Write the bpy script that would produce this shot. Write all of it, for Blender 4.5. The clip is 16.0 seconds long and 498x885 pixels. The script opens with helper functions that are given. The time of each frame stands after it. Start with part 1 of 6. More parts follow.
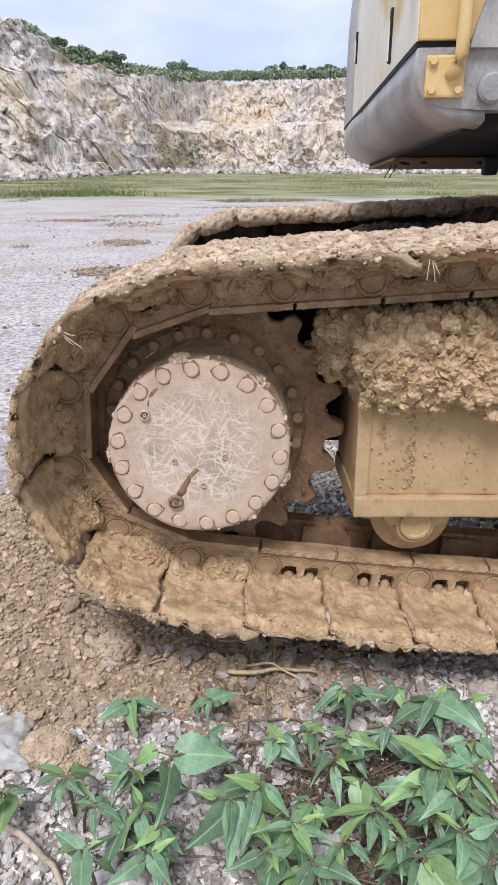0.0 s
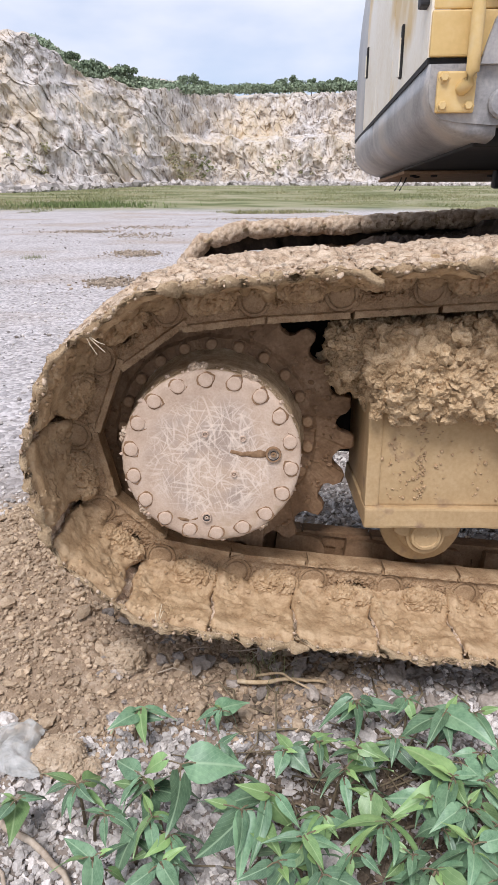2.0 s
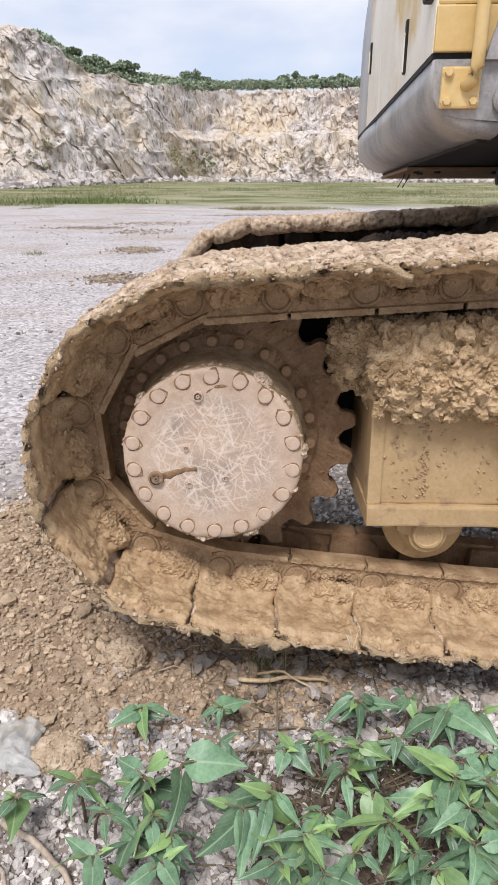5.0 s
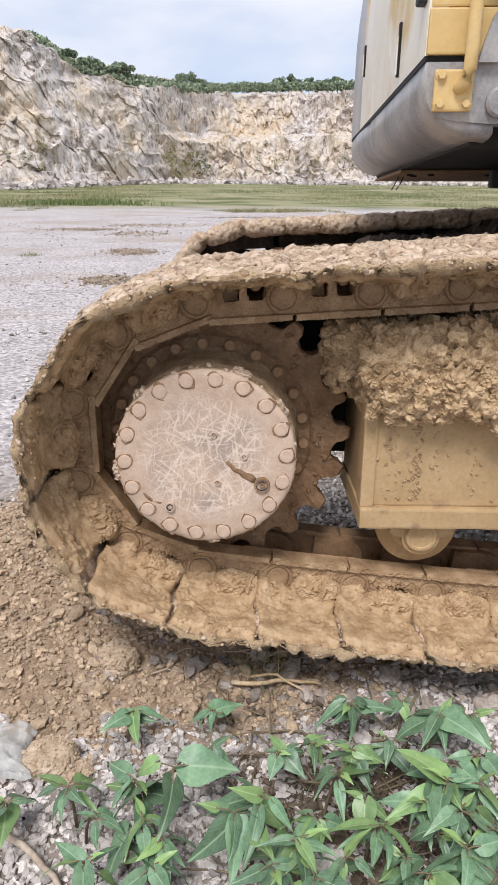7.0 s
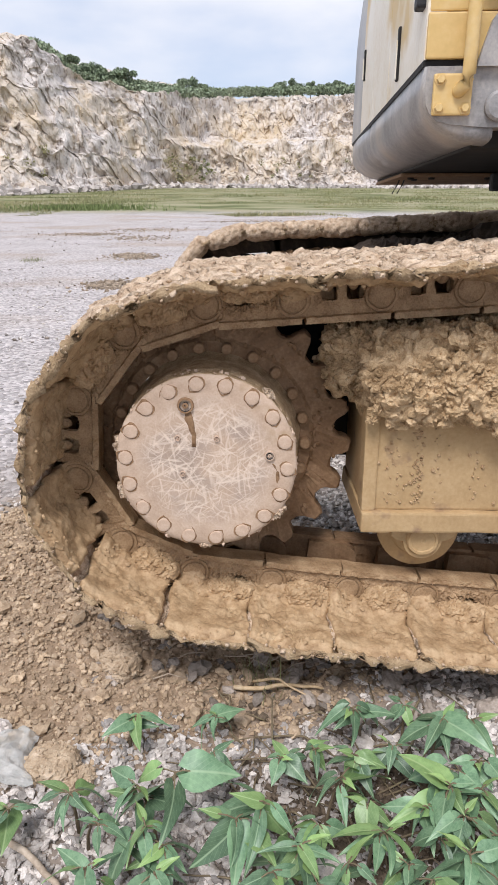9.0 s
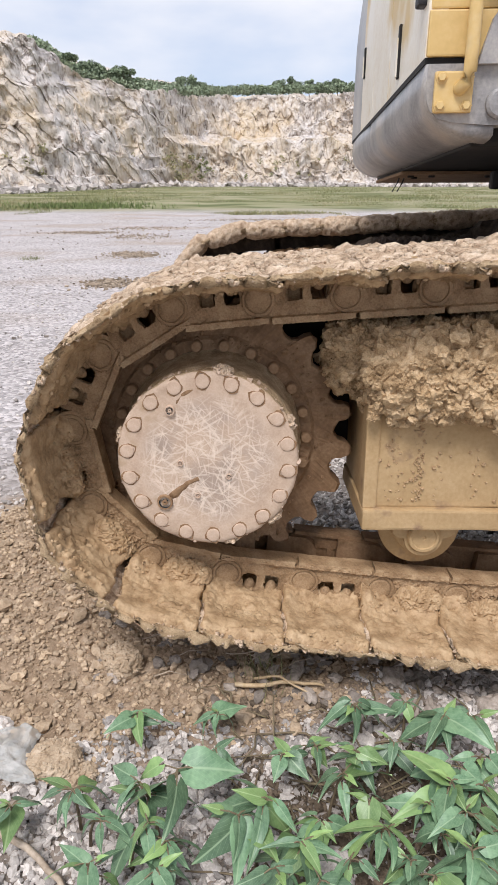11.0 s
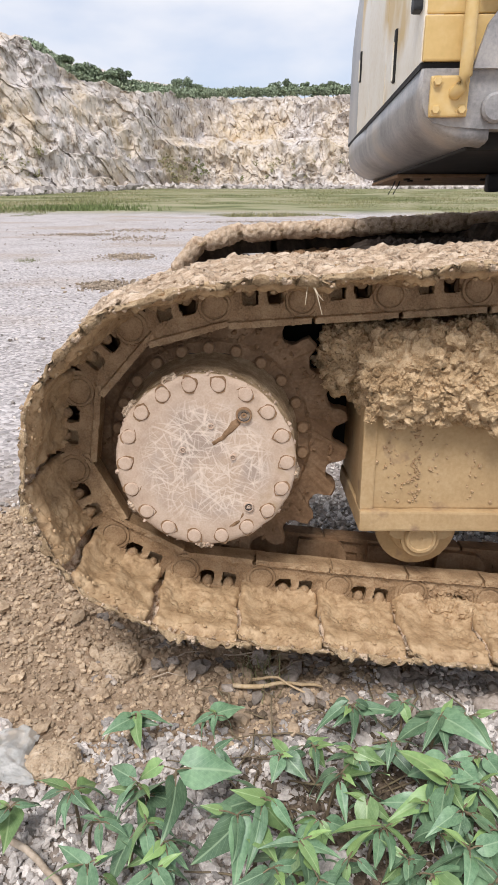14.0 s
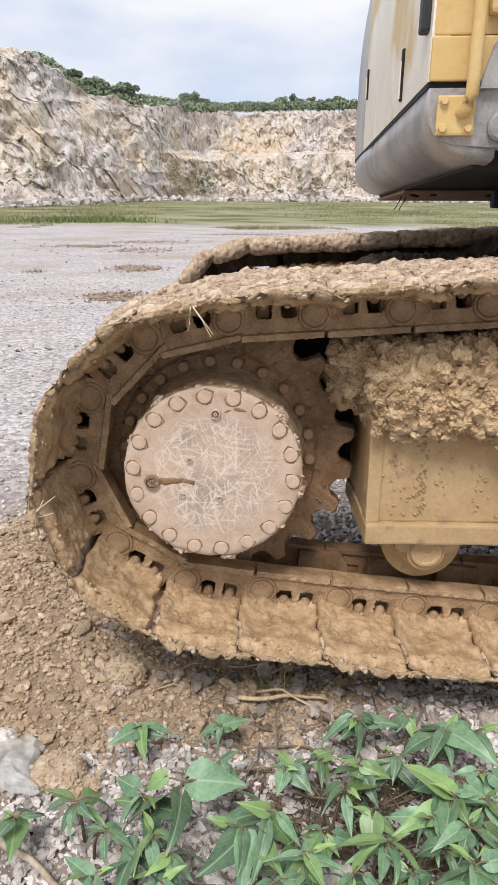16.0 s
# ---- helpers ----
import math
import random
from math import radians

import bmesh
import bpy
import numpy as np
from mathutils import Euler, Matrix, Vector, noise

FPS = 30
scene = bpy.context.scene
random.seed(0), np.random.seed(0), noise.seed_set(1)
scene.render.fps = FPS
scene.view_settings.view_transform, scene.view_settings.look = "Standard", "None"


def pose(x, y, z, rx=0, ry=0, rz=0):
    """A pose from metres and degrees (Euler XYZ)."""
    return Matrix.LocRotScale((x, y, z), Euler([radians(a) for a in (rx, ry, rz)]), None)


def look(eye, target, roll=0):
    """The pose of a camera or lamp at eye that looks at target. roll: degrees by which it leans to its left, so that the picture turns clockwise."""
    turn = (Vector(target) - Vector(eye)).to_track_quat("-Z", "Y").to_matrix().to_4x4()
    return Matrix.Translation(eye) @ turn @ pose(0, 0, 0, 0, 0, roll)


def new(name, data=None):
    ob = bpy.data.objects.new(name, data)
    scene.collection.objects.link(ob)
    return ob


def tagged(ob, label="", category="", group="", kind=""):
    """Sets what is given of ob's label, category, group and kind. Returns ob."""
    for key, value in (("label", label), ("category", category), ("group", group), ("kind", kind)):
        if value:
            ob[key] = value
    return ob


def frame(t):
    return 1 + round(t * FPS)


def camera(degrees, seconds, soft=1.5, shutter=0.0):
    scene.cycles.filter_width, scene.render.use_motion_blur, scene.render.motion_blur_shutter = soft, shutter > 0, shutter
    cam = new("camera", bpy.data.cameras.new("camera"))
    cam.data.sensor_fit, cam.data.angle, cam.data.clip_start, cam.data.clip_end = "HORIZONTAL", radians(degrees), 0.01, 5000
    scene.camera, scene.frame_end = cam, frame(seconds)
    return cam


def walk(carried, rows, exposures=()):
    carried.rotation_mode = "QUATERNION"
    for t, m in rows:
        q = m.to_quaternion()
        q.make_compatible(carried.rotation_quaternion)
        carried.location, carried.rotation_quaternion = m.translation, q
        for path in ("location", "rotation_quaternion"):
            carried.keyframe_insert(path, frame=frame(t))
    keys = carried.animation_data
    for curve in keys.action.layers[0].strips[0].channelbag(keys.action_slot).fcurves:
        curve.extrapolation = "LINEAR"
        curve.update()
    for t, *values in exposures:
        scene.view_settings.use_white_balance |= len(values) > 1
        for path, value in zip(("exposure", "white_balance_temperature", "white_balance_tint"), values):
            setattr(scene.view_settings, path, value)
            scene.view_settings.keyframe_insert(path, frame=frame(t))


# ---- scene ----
cam = camera(42.0, 16.0, soft=1.0)
PATH = [
    (0, pose(0.0001, 0.0003, 1.1300, 67.599, 0.004, 0.003)),
    (0.5, pose(-0.0045, -0.0053, 1.1329, 68.171, -0.086, 0.408)),
    (1, pose(-0.0061, -0.0104, 1.1343, 68.364, -0.009, 0.571)),
    (1.5, pose(-0.0078, -0.0142, 1.1355, 68.529, 0.152, 0.822)),
    (2, pose(-0.0071, -0.0098, 1.1343, 68.485, -0.035, 0.785)),
    (2.5, pose(-0.0057, -0.0080, 1.1337, 68.289, 0.104, 0.679)),
    (3, pose(-0.0130, -0.0108, 1.1367, 68.652, -0.143, 1.364)),
    (3.5, pose(-0.0087, -0.0120, 1.1347, 68.582, 0.019, 0.528)),
    (4, pose(-0.0110, -0.0086, 1.1343, 68.237, 0.002, 0.978)),
    (6.3, pose(-0.0055, 0.0001, 1.1325, 68.208, -0.497, 0.750)),
    (6.5, pose(-0.0056, 0.0007, 1.1329, 68.319, -0.534, 0.734)),
    (7, pose(-0.0040, 0.0006, 1.1323, 68.390, -0.362, 0.554)),
    (7.5, pose(-0.0055, -0.0014, 1.1344, 68.620, -0.533, 0.806)),
    (8, pose(0.0016, 0.0029, 1.1322, 68.336, 0.011, 0.333)),
    (8.5, pose(0.0036, 0.0009, 1.1333, 68.644, 0.123, 0.406)),
    (9, pose(0.0009, 0.0013, 1.1343, 68.693, -0.019, 0.720)),
    (11.5, pose(-0.0046, -0.0013, 1.1325, 68.458, -0.075, 0.569)),
    (12, pose(-0.0032, 0.0012, 1.1327, 68.250, -0.150, 0.470)),
    (12.5, pose(0.0009, 0.0037, 1.1313, 68.047, 0.156, 0.166)),
    (13, pose(0.0016, 0.0034, 1.1307, 68.151, 0.165, 0.027)),
    (13.5, pose(-0.0021, -0.0027, 1.1322, 68.404, -0.019, 0.067)),
    (14, pose(-0.0076, -0.0072, 1.1354, 68.727, -0.069, 0.281)),
    (14.5, pose(-0.0111, -0.0120, 1.1376, 69.053, 0.053, 0.383)),
    (15, pose(-0.0136, -0.0156, 1.1401, 69.542, -0.172, 0.516)),
    (15.5, pose(-0.0144, -0.0168, 1.1414, 69.702, -0.073, 0.493)),
    (16, pose(-0.0144, -0.0171, 1.1422, 69.713, -0.357, 0.769)),
]

walk(cam, PATH, [(0.0, 0.44, 5980, 14), (2.0, 0.43, 6060, 15), (4.0, 0.43, 6220, 14), (8.0, 0.43, 6220, 14), (16.0, 0.43, 6380, 13)])

# ---- world and sun: bright overcast sky ----
world = bpy.data.worlds.new("world")
scene.world = world
world.use_nodes = True
nt = world.node_tree
nt.nodes.clear()


def link_nodes(tree, a, ai, b, bi):
    tree.links.new(a.outputs[ai], b.inputs[bi])


w_out = nt.nodes.new("ShaderNodeOutputWorld")
w_bg = nt.nodes.new("ShaderNodeBackground")
w_cloud = nt.nodes.new("ShaderNodeBackground")
w_mix = nt.nodes.new("ShaderNodeMixShader")
w_sky = nt.nodes.new("ShaderNodeTexSky")
w_sky.sky_type, w_sky.sun_disc = "NISHITA", False
w_sky.sun_elevation, w_sky.sun_rotation = radians(58), radians(200)
w_co = nt.nodes.new("ShaderNodeTexCoord")
w_map = nt.nodes.new("ShaderNodeMapping")
w_map.inputs["Scale"].default_value = (1.0, 1.0, 2.6)
w_noise = nt.nodes.new("ShaderNodeTexNoise")
w_noise.inputs["Scale"].default_value, w_noise.inputs["Detail"].default_value = 2.6, 5
w_ramp = nt.nodes.new("ShaderNodeValToRGB")
w_ramp.color_ramp.elements[0].position, w_ramp.color_ramp.elements[1].position = 0.36, 0.60
w_ramp.color_ramp.elements[0].color = (0.60, 0.60, 0.60, 1)
w_tint = nt.nodes.new("ShaderNodeValToRGB")
w_tint.color_ramp.elements[0].position, w_tint.color_ramp.elements[1].position = 0.35, 0.62
w_tint.color_ramp.elements[0].color = (0.72, 0.80, 0.95, 1)
w_tint.color_ramp.elements[1].color = (0.98, 0.99, 1.0, 1)
link_nodes(nt, w_co, "Generated", w_map, "Vector")
link_nodes(nt, w_map, "Vector", w_noise, "Vector")
link_nodes(nt, w_noise, "Fac", w_ramp, "Fac")
link_nodes(nt, w_noise, "Fac", w_tint, "Fac")
link_nodes(nt, w_sky, "Color", w_bg, "Color")
link_nodes(nt, w_tint, "Color", w_cloud, "Color")
w_bg.inputs["Strength"].default_value = 0.10
w_cloud.inputs["Strength"].default_value = 0.72
link_nodes(nt, w_ramp, "Color", w_mix, 0)
link_nodes(nt, w_bg, 0, w_mix, 1)
link_nodes(nt, w_cloud, 0, w_mix, 2)
link_nodes(nt, w_mix, 0, w_out, 0)

sun = new("sun", bpy.data.lights.new("sun", "SUN"))
sun.data.energy, sun.data.angle, sun.data.color = 2.5, radians(20), (1.0, 0.97, 0.93)
sun.matrix_world = look((0, 0, 10), (0.8, 2.2, 10 - 4.0))


# ---- numeric noise for shapes ----
def lattice(ix, iy, iz, seed):
    h = (ix.astype(np.int64) * 374761393 + iy.astype(np.int64) * 668265263 + iz.astype(np.int64) * 2147483647 + seed * 974634777) & 0xFFFFFFFF
    h = ((h ^ (h >> 13)) * 1274126177) & 0xFFFFFFFF
    h = ((h ^ (h >> 16)) * 2246822519) & 0xFFFFFFFF
    return ((h ^ (h >> 15)) & 0xFFFFFF) / float(0xFFFFFF)


def vnoise(p, seed=0):
    """Value noise from -1 to 1 at the rows of p."""
    p = np.asarray(p, float)
    i = np.floor(p).astype(np.int64)
    f = p - i
    f = f * f * (3 - 2 * f)
    r = np.zeros(len(p))
    for a in (0, 1):
        for b in (0, 1):
            for c in (0, 1):
                w = (f[:, 0] if a else 1 - f[:, 0]) * (f[:, 1] if b else 1 - f[:, 1]) * (f[:, 2] if c else 1 - f[:, 2])
                r += w * lattice(i[:, 0] + a, i[:, 1] + b, i[:, 2] + c, seed)
    return r * 2 - 1


def fbm(p, seed=0, octaves=4, gain=0.5):
    p = np.asarray(p, float)
    r, amp = np.zeros(len(p)), 1.0
    for o in range(octaves):
        r += amp * vnoise(p * 2 ** o + o * 17.3, seed + o)
        amp *= gain
    return r


def worley(p, seed=0):
    """Distances to the nearest and the second nearest scattered point, and a random number of the nearest."""
    p = np.asarray(p, float)
    i = np.floor(p).astype(np.int64)
    d1, d2, who = np.full(len(p), 9.0), np.full(len(p), 9.0), np.zeros(len(p))
    for a in (-1, 0, 1):
        for b in (-1, 0, 1):
            for c in (-1, 0, 1):
                q = [i[:, 0] + a, i[:, 1] + b, i[:, 2] + c]
                d = np.sqrt(sum((q[k] + lattice(*q, seed + 11 * k) - p[:, k]) ** 2 for k in range(3)))
                near = d < d1
                d2 = np.where(near, d1, np.minimum(d2, d))
                who = np.where(near, lattice(*q, seed + 77), who)
                d1 = np.where(near, d, d1)
    return d1, d2, who


# ---- materials ----
def ramp_node(t, stops):
    r = t.nodes.new("ShaderNodeValToRGB")
    while len(r.color_ramp.elements) < len(stops):
        r.color_ramp.elements.new(0.5)
    for e, (pos, col) in zip(r.color_ramp.elements, stops):
        e.position, e.color = pos, (*col, 1)
    return r


def surface(name, stops, scale=20.0, fine=180.0, rough=0.9, bump=0.3, bump_dist=0.004, metal=0.0, stretch=(1, 1, 1), spots=None, island=0.0, objrand=0.0, spec=0.3, cracks=0.0):
    """A matte natural surface: colours by a coarse noise with a fine one on top, relief at both scales.
    spots: (colour, scale, threshold) for stains; island, objrand: brightness change by piece."""
    m = bpy.data.materials.new(name)
    m.use_nodes = True
    t = m.node_tree
    b = t.nodes["Principled BSDF"]
    co = t.nodes.new("ShaderNodeTexCoord")
    mp = t.nodes.new("ShaderNodeMapping")
    mp.inputs["Scale"].default_value = stretch
    link_nodes(t, co, "Object", mp, "Vector")
    n1 = t.nodes.new("ShaderNodeTexNoise")
    n1.inputs["Scale"].default_value, n1.inputs["Detail"].default_value, n1.inputs["Roughness"].default_value = scale, 6, 0.62
    n2 = t.nodes.new("ShaderNodeTexNoise")
    n2.inputs["Scale"].default_value, n2.inputs["Detail"].default_value = fine, 4
    for n in (n1, n2):
        link_nodes(t, mp, "Vector", n, "Vector")
    add = t.nodes.new("ShaderNodeMath")
    add.operation = "MULTIPLY_ADD"
    add.inputs[1].default_value = 0.45
    link_nodes(t, n2, "Fac", add, 0)
    sub = t.nodes.new("ShaderNodeMath")
    sub.operation, sub.inputs[1].default_value = "SUBTRACT", 0.225
    link_nodes(t, n1, "Fac", sub, 0)
    link_nodes(t, sub, 0, add, 2)
    r = ramp_node(t, stops)
    link_nodes(t, add, 0, r, "Fac")
    colour = (r, "Color")
    if spots:
        col, sc, th = spots
        n3 = t.nodes.new("ShaderNodeTexNoise")
        n3.inputs["Scale"].default_value, n3.inputs["Detail"].default_value = sc, 5
        link_nodes(t, mp, "Vector", n3, "Vector")
        r3 = ramp_node(t, [(th, (0, 0, 0)), (min(0.99, th + 0.12), (1, 1, 1))])
        link_nodes(t, n3, "Fac", r3, "Fac")
        mx = t.nodes.new("ShaderNodeMixRGB")
        mx.inputs[2].default_value = (*col, 1)
        link_nodes(t, r3, "Color", mx, 0)
        link_nodes(t, *colour, mx, 1)
        colour = (mx, "Color")
    if island or objrand:
        src = t.nodes.new("ShaderNodeNewGeometry" if island else "ShaderNodeObjectInfo")
        mr = t.nodes.new("ShaderNodeMapRange")
        amount = island or objrand
        mr.inputs[3].default_value, mr.inputs[4].default_value = 1 - amount, 1 + amount
        link_nodes(t, src, "Random Per Island" if island else "Random", mr, 0)
        hs = t.nodes.new("ShaderNodeHueSaturation")
        link_nodes(t, mr, 0, hs, "Value")
        link_nodes(t, *colour, hs, "Color")
        colour = (hs, "Color")
    link_nodes(t, *colour, b, "Base Color")
    bp = t.nodes.new("ShaderNodeBump")
    bp.inputs["Strength"].default_value, bp.inputs["Distance"].default_value = bump, bump_dist
    link_nodes(t, add, 0, bp, "Height")
    if cracks:
        bend = t.nodes.new("ShaderNodeVectorMath")
        bend.operation = "MULTIPLY_ADD"
        bend.inputs[1].default_value = (0.05, 0.05, 0.05)
        link_nodes(t, n1, "Color", bend, 0)
        link_nodes(t, mp, "Vector", bend, 2)
        cell = t.nodes.new("ShaderNodeTexVoronoi")
        cell.feature = "DISTANCE_TO_EDGE"
        cell.inputs["Scale"].default_value = cracks
        link_nodes(t, bend, "Vector", cell, "Vector")
        gap = t.nodes.new("ShaderNodeMapRange")
        gap.inputs[1].default_value, gap.inputs[2].default_value = 0.0, 0.06
        link_nodes(t, cell, "Distance", gap, 0)
        bp2 = t.nodes.new("ShaderNodeBump")
        bp2.inputs["Strength"].default_value, bp2.inputs["Distance"].default_value = 0.8, 0.004
        link_nodes(t, gap, 0, bp2, "Height")
        link_nodes(t, bp2, "Normal", bp, "Normal")
    link_nodes(t, bp, "Normal", b, "Normal")
    b.inputs["Roughness"].default_value, b.inputs["Metallic"].default_value = rough, metal
    b.inputs["Specular IOR Level"].default_value = spec
    return m


MUD = surface("mud_dry", [(0.3, (0.27, 0.175, 0.088)), (0.5, (0.47, 0.33, 0.185)), (0.7, (0.62, 0.465, 0.29))], 26, 330, 0.9, 0.8, 0.008)
MUD_CRUST = surface("mud_crust", [(0.3, (0.32, 0.215, 0.135)), (0.48, (0.54, 0.40, 0.275)), (0.68, (0.74, 0.60, 0.455))], 30, 360, 0.95, 0.9, 0.009, cracks=22)
# darker brown: damp mud, and shade inside the track put into the colour
MUD_DAMP_SHADE = surface("mud_damp_shade", [(0.25, (0.15, 0.085, 0.042)), (0.5, (0.25, 0.15, 0.080)), (0.75, (0.34, 0.22, 0.125))], 16, 160, 0.72, 0.5, 0.005)
MUD_SMOOTH = surface("mud_smooth", [(0.28, (0.25, 0.155, 0.078)), (0.5, (0.40, 0.27, 0.148)), (0.72, (0.52, 0.375, 0.225))], 26, 150, 0.6, 0.45, 0.006)
MUD_LINK = surface("mud_on_links", [(0.28, (0.19, 0.115, 0.058)), (0.5, (0.32, 0.208, 0.113)), (0.72, (0.46, 0.325, 0.19))], 20, 260, 0.6, 0.7, 0.006)
MUD_RIM = surface("mud_rim_coat", [(0.28, (0.23, 0.148, 0.078)), (0.5, (0.40, 0.285, 0.165)), (0.72, (0.56, 0.425, 0.275))], 30, 300, 0.85, 0.9, 0.009)
# mud with the shade inside and above the far track put into its colour
MUD_SHADED = surface("mud_shaded", [(0.25, (0.03, 0.022, 0.016)), (0.5, (0.065, 0.046, 0.033)), (0.75, (0.13, 0.095, 0.068))], 22, 200, 0.9, 0.8, 0.008)
MUD_RUST = surface("mud_rust", [(0.2, (0.13, 0.072, 0.036)), (0.5, (0.23, 0.138, 0.074)), (0.8, (0.37, 0.245, 0.145))], 14, 140, 0.7, 0.4, 0.004)
MUD_BOX = surface("mud_coated_steel", [(0.2, (0.34, 0.22, 0.105)), (0.5, (0.43, 0.295, 0.15)), (0.8, (0.52, 0.375, 0.215))], 7, 130, 0.8, 0.3, 0.003, spots=((0.25, 0.16, 0.10), 16, 0.62))
YELLOW = surface("yellow_paint", [(0.2, (0.50, 0.335, 0.11)), (0.5, (0.60, 0.415, 0.16)), (0.8, (0.67, 0.51, 0.26))], 5, 60, 0.45, 0.05, 0.001, spots=((0.55, 0.42, 0.22), 9, 0.60), spec=0.5)
CREAM = surface("cream_paint", [(0.2, (0.66, 0.56, 0.40)), (0.5, (0.77, 0.71, 0.59)), (0.8, (0.82, 0.78, 0.69))], 3, 60, 0.42, 0.04, 0.001, spots=((0.60, 0.42, 0.16), 2.6, 0.54), spec=0.5)
BUMPER = surface("grey_black_paint", [(0.25, (0.16, 0.155, 0.152)), (0.5, (0.29, 0.28, 0.272)), (0.75, (0.43, 0.40, 0.365))], 9, 130, 0.42, 0.15, 0.002, spots=((0.42, 0.365, 0.29), 2.2, 0.54), spec=0.5)
GREY = surface("grey_panel", [(0.3, (0.26, 0.27, 0.29)), (0.7, (0.46, 0.44, 0.41))], 3, 60, 0.4, 0.1, 0.001, spec=0.5)
DUST = surface("pale_dust", [(0.2, (0.41, 0.29, 0.205)), (0.5, (0.52, 0.385, 0.285)), (0.8, (0.60, 0.465, 0.36))], 40, 260, 0.85, 0.5, 0.003)
# near-black for dark parts, and for shade under and inside the machine
BLACK_SHADE = surface("black_steel_and_shade", [(0.2, (0.006, 0.006, 0.005)), (0.5, (0.012, 0.011, 0.010)), (0.8, (0.03, 0.026, 0.022))], 12, 100, 0.7, 0.2, 0.002)
RUBBER = surface("black_rubber", [(0.2, (0.015, 0.015, 0.016)), (0.8, (0.04, 0.04, 0.042))], 20, 150, 0.55, 0.1, 0.001)
STONE = surface("gravel_stone", [(0.2, (0.25, 0.22, 0.195)), (0.5, (0.44, 0.40, 0.362)), (0.8, (0.66, 0.615, 0.575))], 30, 200, 0.9, 0.5, 0.004, island=0.5)
SOIL = surface("soil_crumb", [(0.2, (0.24, 0.165, 0.10)), (0.5, (0.395, 0.295, 0.195)), (0.8, (0.54, 0.43, 0.315))], 30, 200, 0.95, 0.5, 0.003, island=0.28)
SOIL_LUMP = surface("soil_lump", [(0.25, (0.30, 0.215, 0.135)), (0.5, (0.45, 0.345, 0.235)), (0.75, (0.58, 0.47, 0.355))], 30, 220, 0.95, 0.7, 0.006)
DARK_CRUMBS = surface("dark_crumbs", [(0.2, (0.06, 0.045, 0.03)), (0.5, (0.12, 0.09, 0.062)), (0.8, (0.22, 0.17, 0.12))], 24, 160, 0.95, 0.5, 0.003, island=0.4)
OLD_SOIL = surface("old_dry_soil", [(0.2, (0.17, 0.13, 0.09)), (0.5, (0.28, 0.22, 0.16)), (0.8, (0.42, 0.35, 0.27))], 8, 90, 0.95, 0.5, 0.004, island=0.35)
# dark stone; under the track its darkness also stands for shade
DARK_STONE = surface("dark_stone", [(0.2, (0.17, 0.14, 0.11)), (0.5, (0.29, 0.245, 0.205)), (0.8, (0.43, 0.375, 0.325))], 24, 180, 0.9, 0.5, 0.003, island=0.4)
WOOD = surface("dry_wood", [(0.2, (0.24, 0.18, 0.13)), (0.5, (0.40, 0.32, 0.24)), (0.8, (0.56, 0.47, 0.37))], 20, 120, 0.85, 0.5, 0.002, stretch=(1, 1, 0.2))
STRAW = surface("straw", [(0.2, (0.35, 0.24, 0.13)), (0.5, (0.50, 0.37, 0.22)), (0.8, (0.62, 0.50, 0.34))], 30, 120, 0.85, 0.3, 0.002)
STEM = surface("plant_stem", [(0.2, (0.10, 0.075, 0.045)), (0.5, (0.17, 0.13, 0.08)), (0.8, (0.22, 0.20, 0.11))], 30, 150, 0.7, 0.2, 0.001)
# green paled and greyed: the haze of distance is put into the colour
HAZY_FOLIAGE = surface("hazy_foliage", [(0.2, (0.13, 0.165, 0.105)), (0.5, (0.21, 0.26, 0.165)), (0.8, (0.30, 0.34, 0.235))], 0.25, 3, 0.8, 0.0, 0.01, island=0.5)
GRASS = surface("grass", [(0.3, (0.15, 0.175, 0.07)), (0.5, (0.26, 0.25, 0.12)), (0.7, (0.42, 0.36, 0.22))], 0.16, 2, 0.8, 0.0, 0.01, island=0.4)
PALE_ROOT = surface("pale_root", [(0.2, (0.52, 0.42, 0.28)), (0.8, (0.72, 0.62, 0.46))], 60, 300, 0.8, 0.2, 0.001)
BARK = surface("bark", [(0.2, (0.06, 0.045, 0.035)), (0.8, (0.16, 0.12, 0.09))], 4, 30, 0.9, 0.5, 0.02)


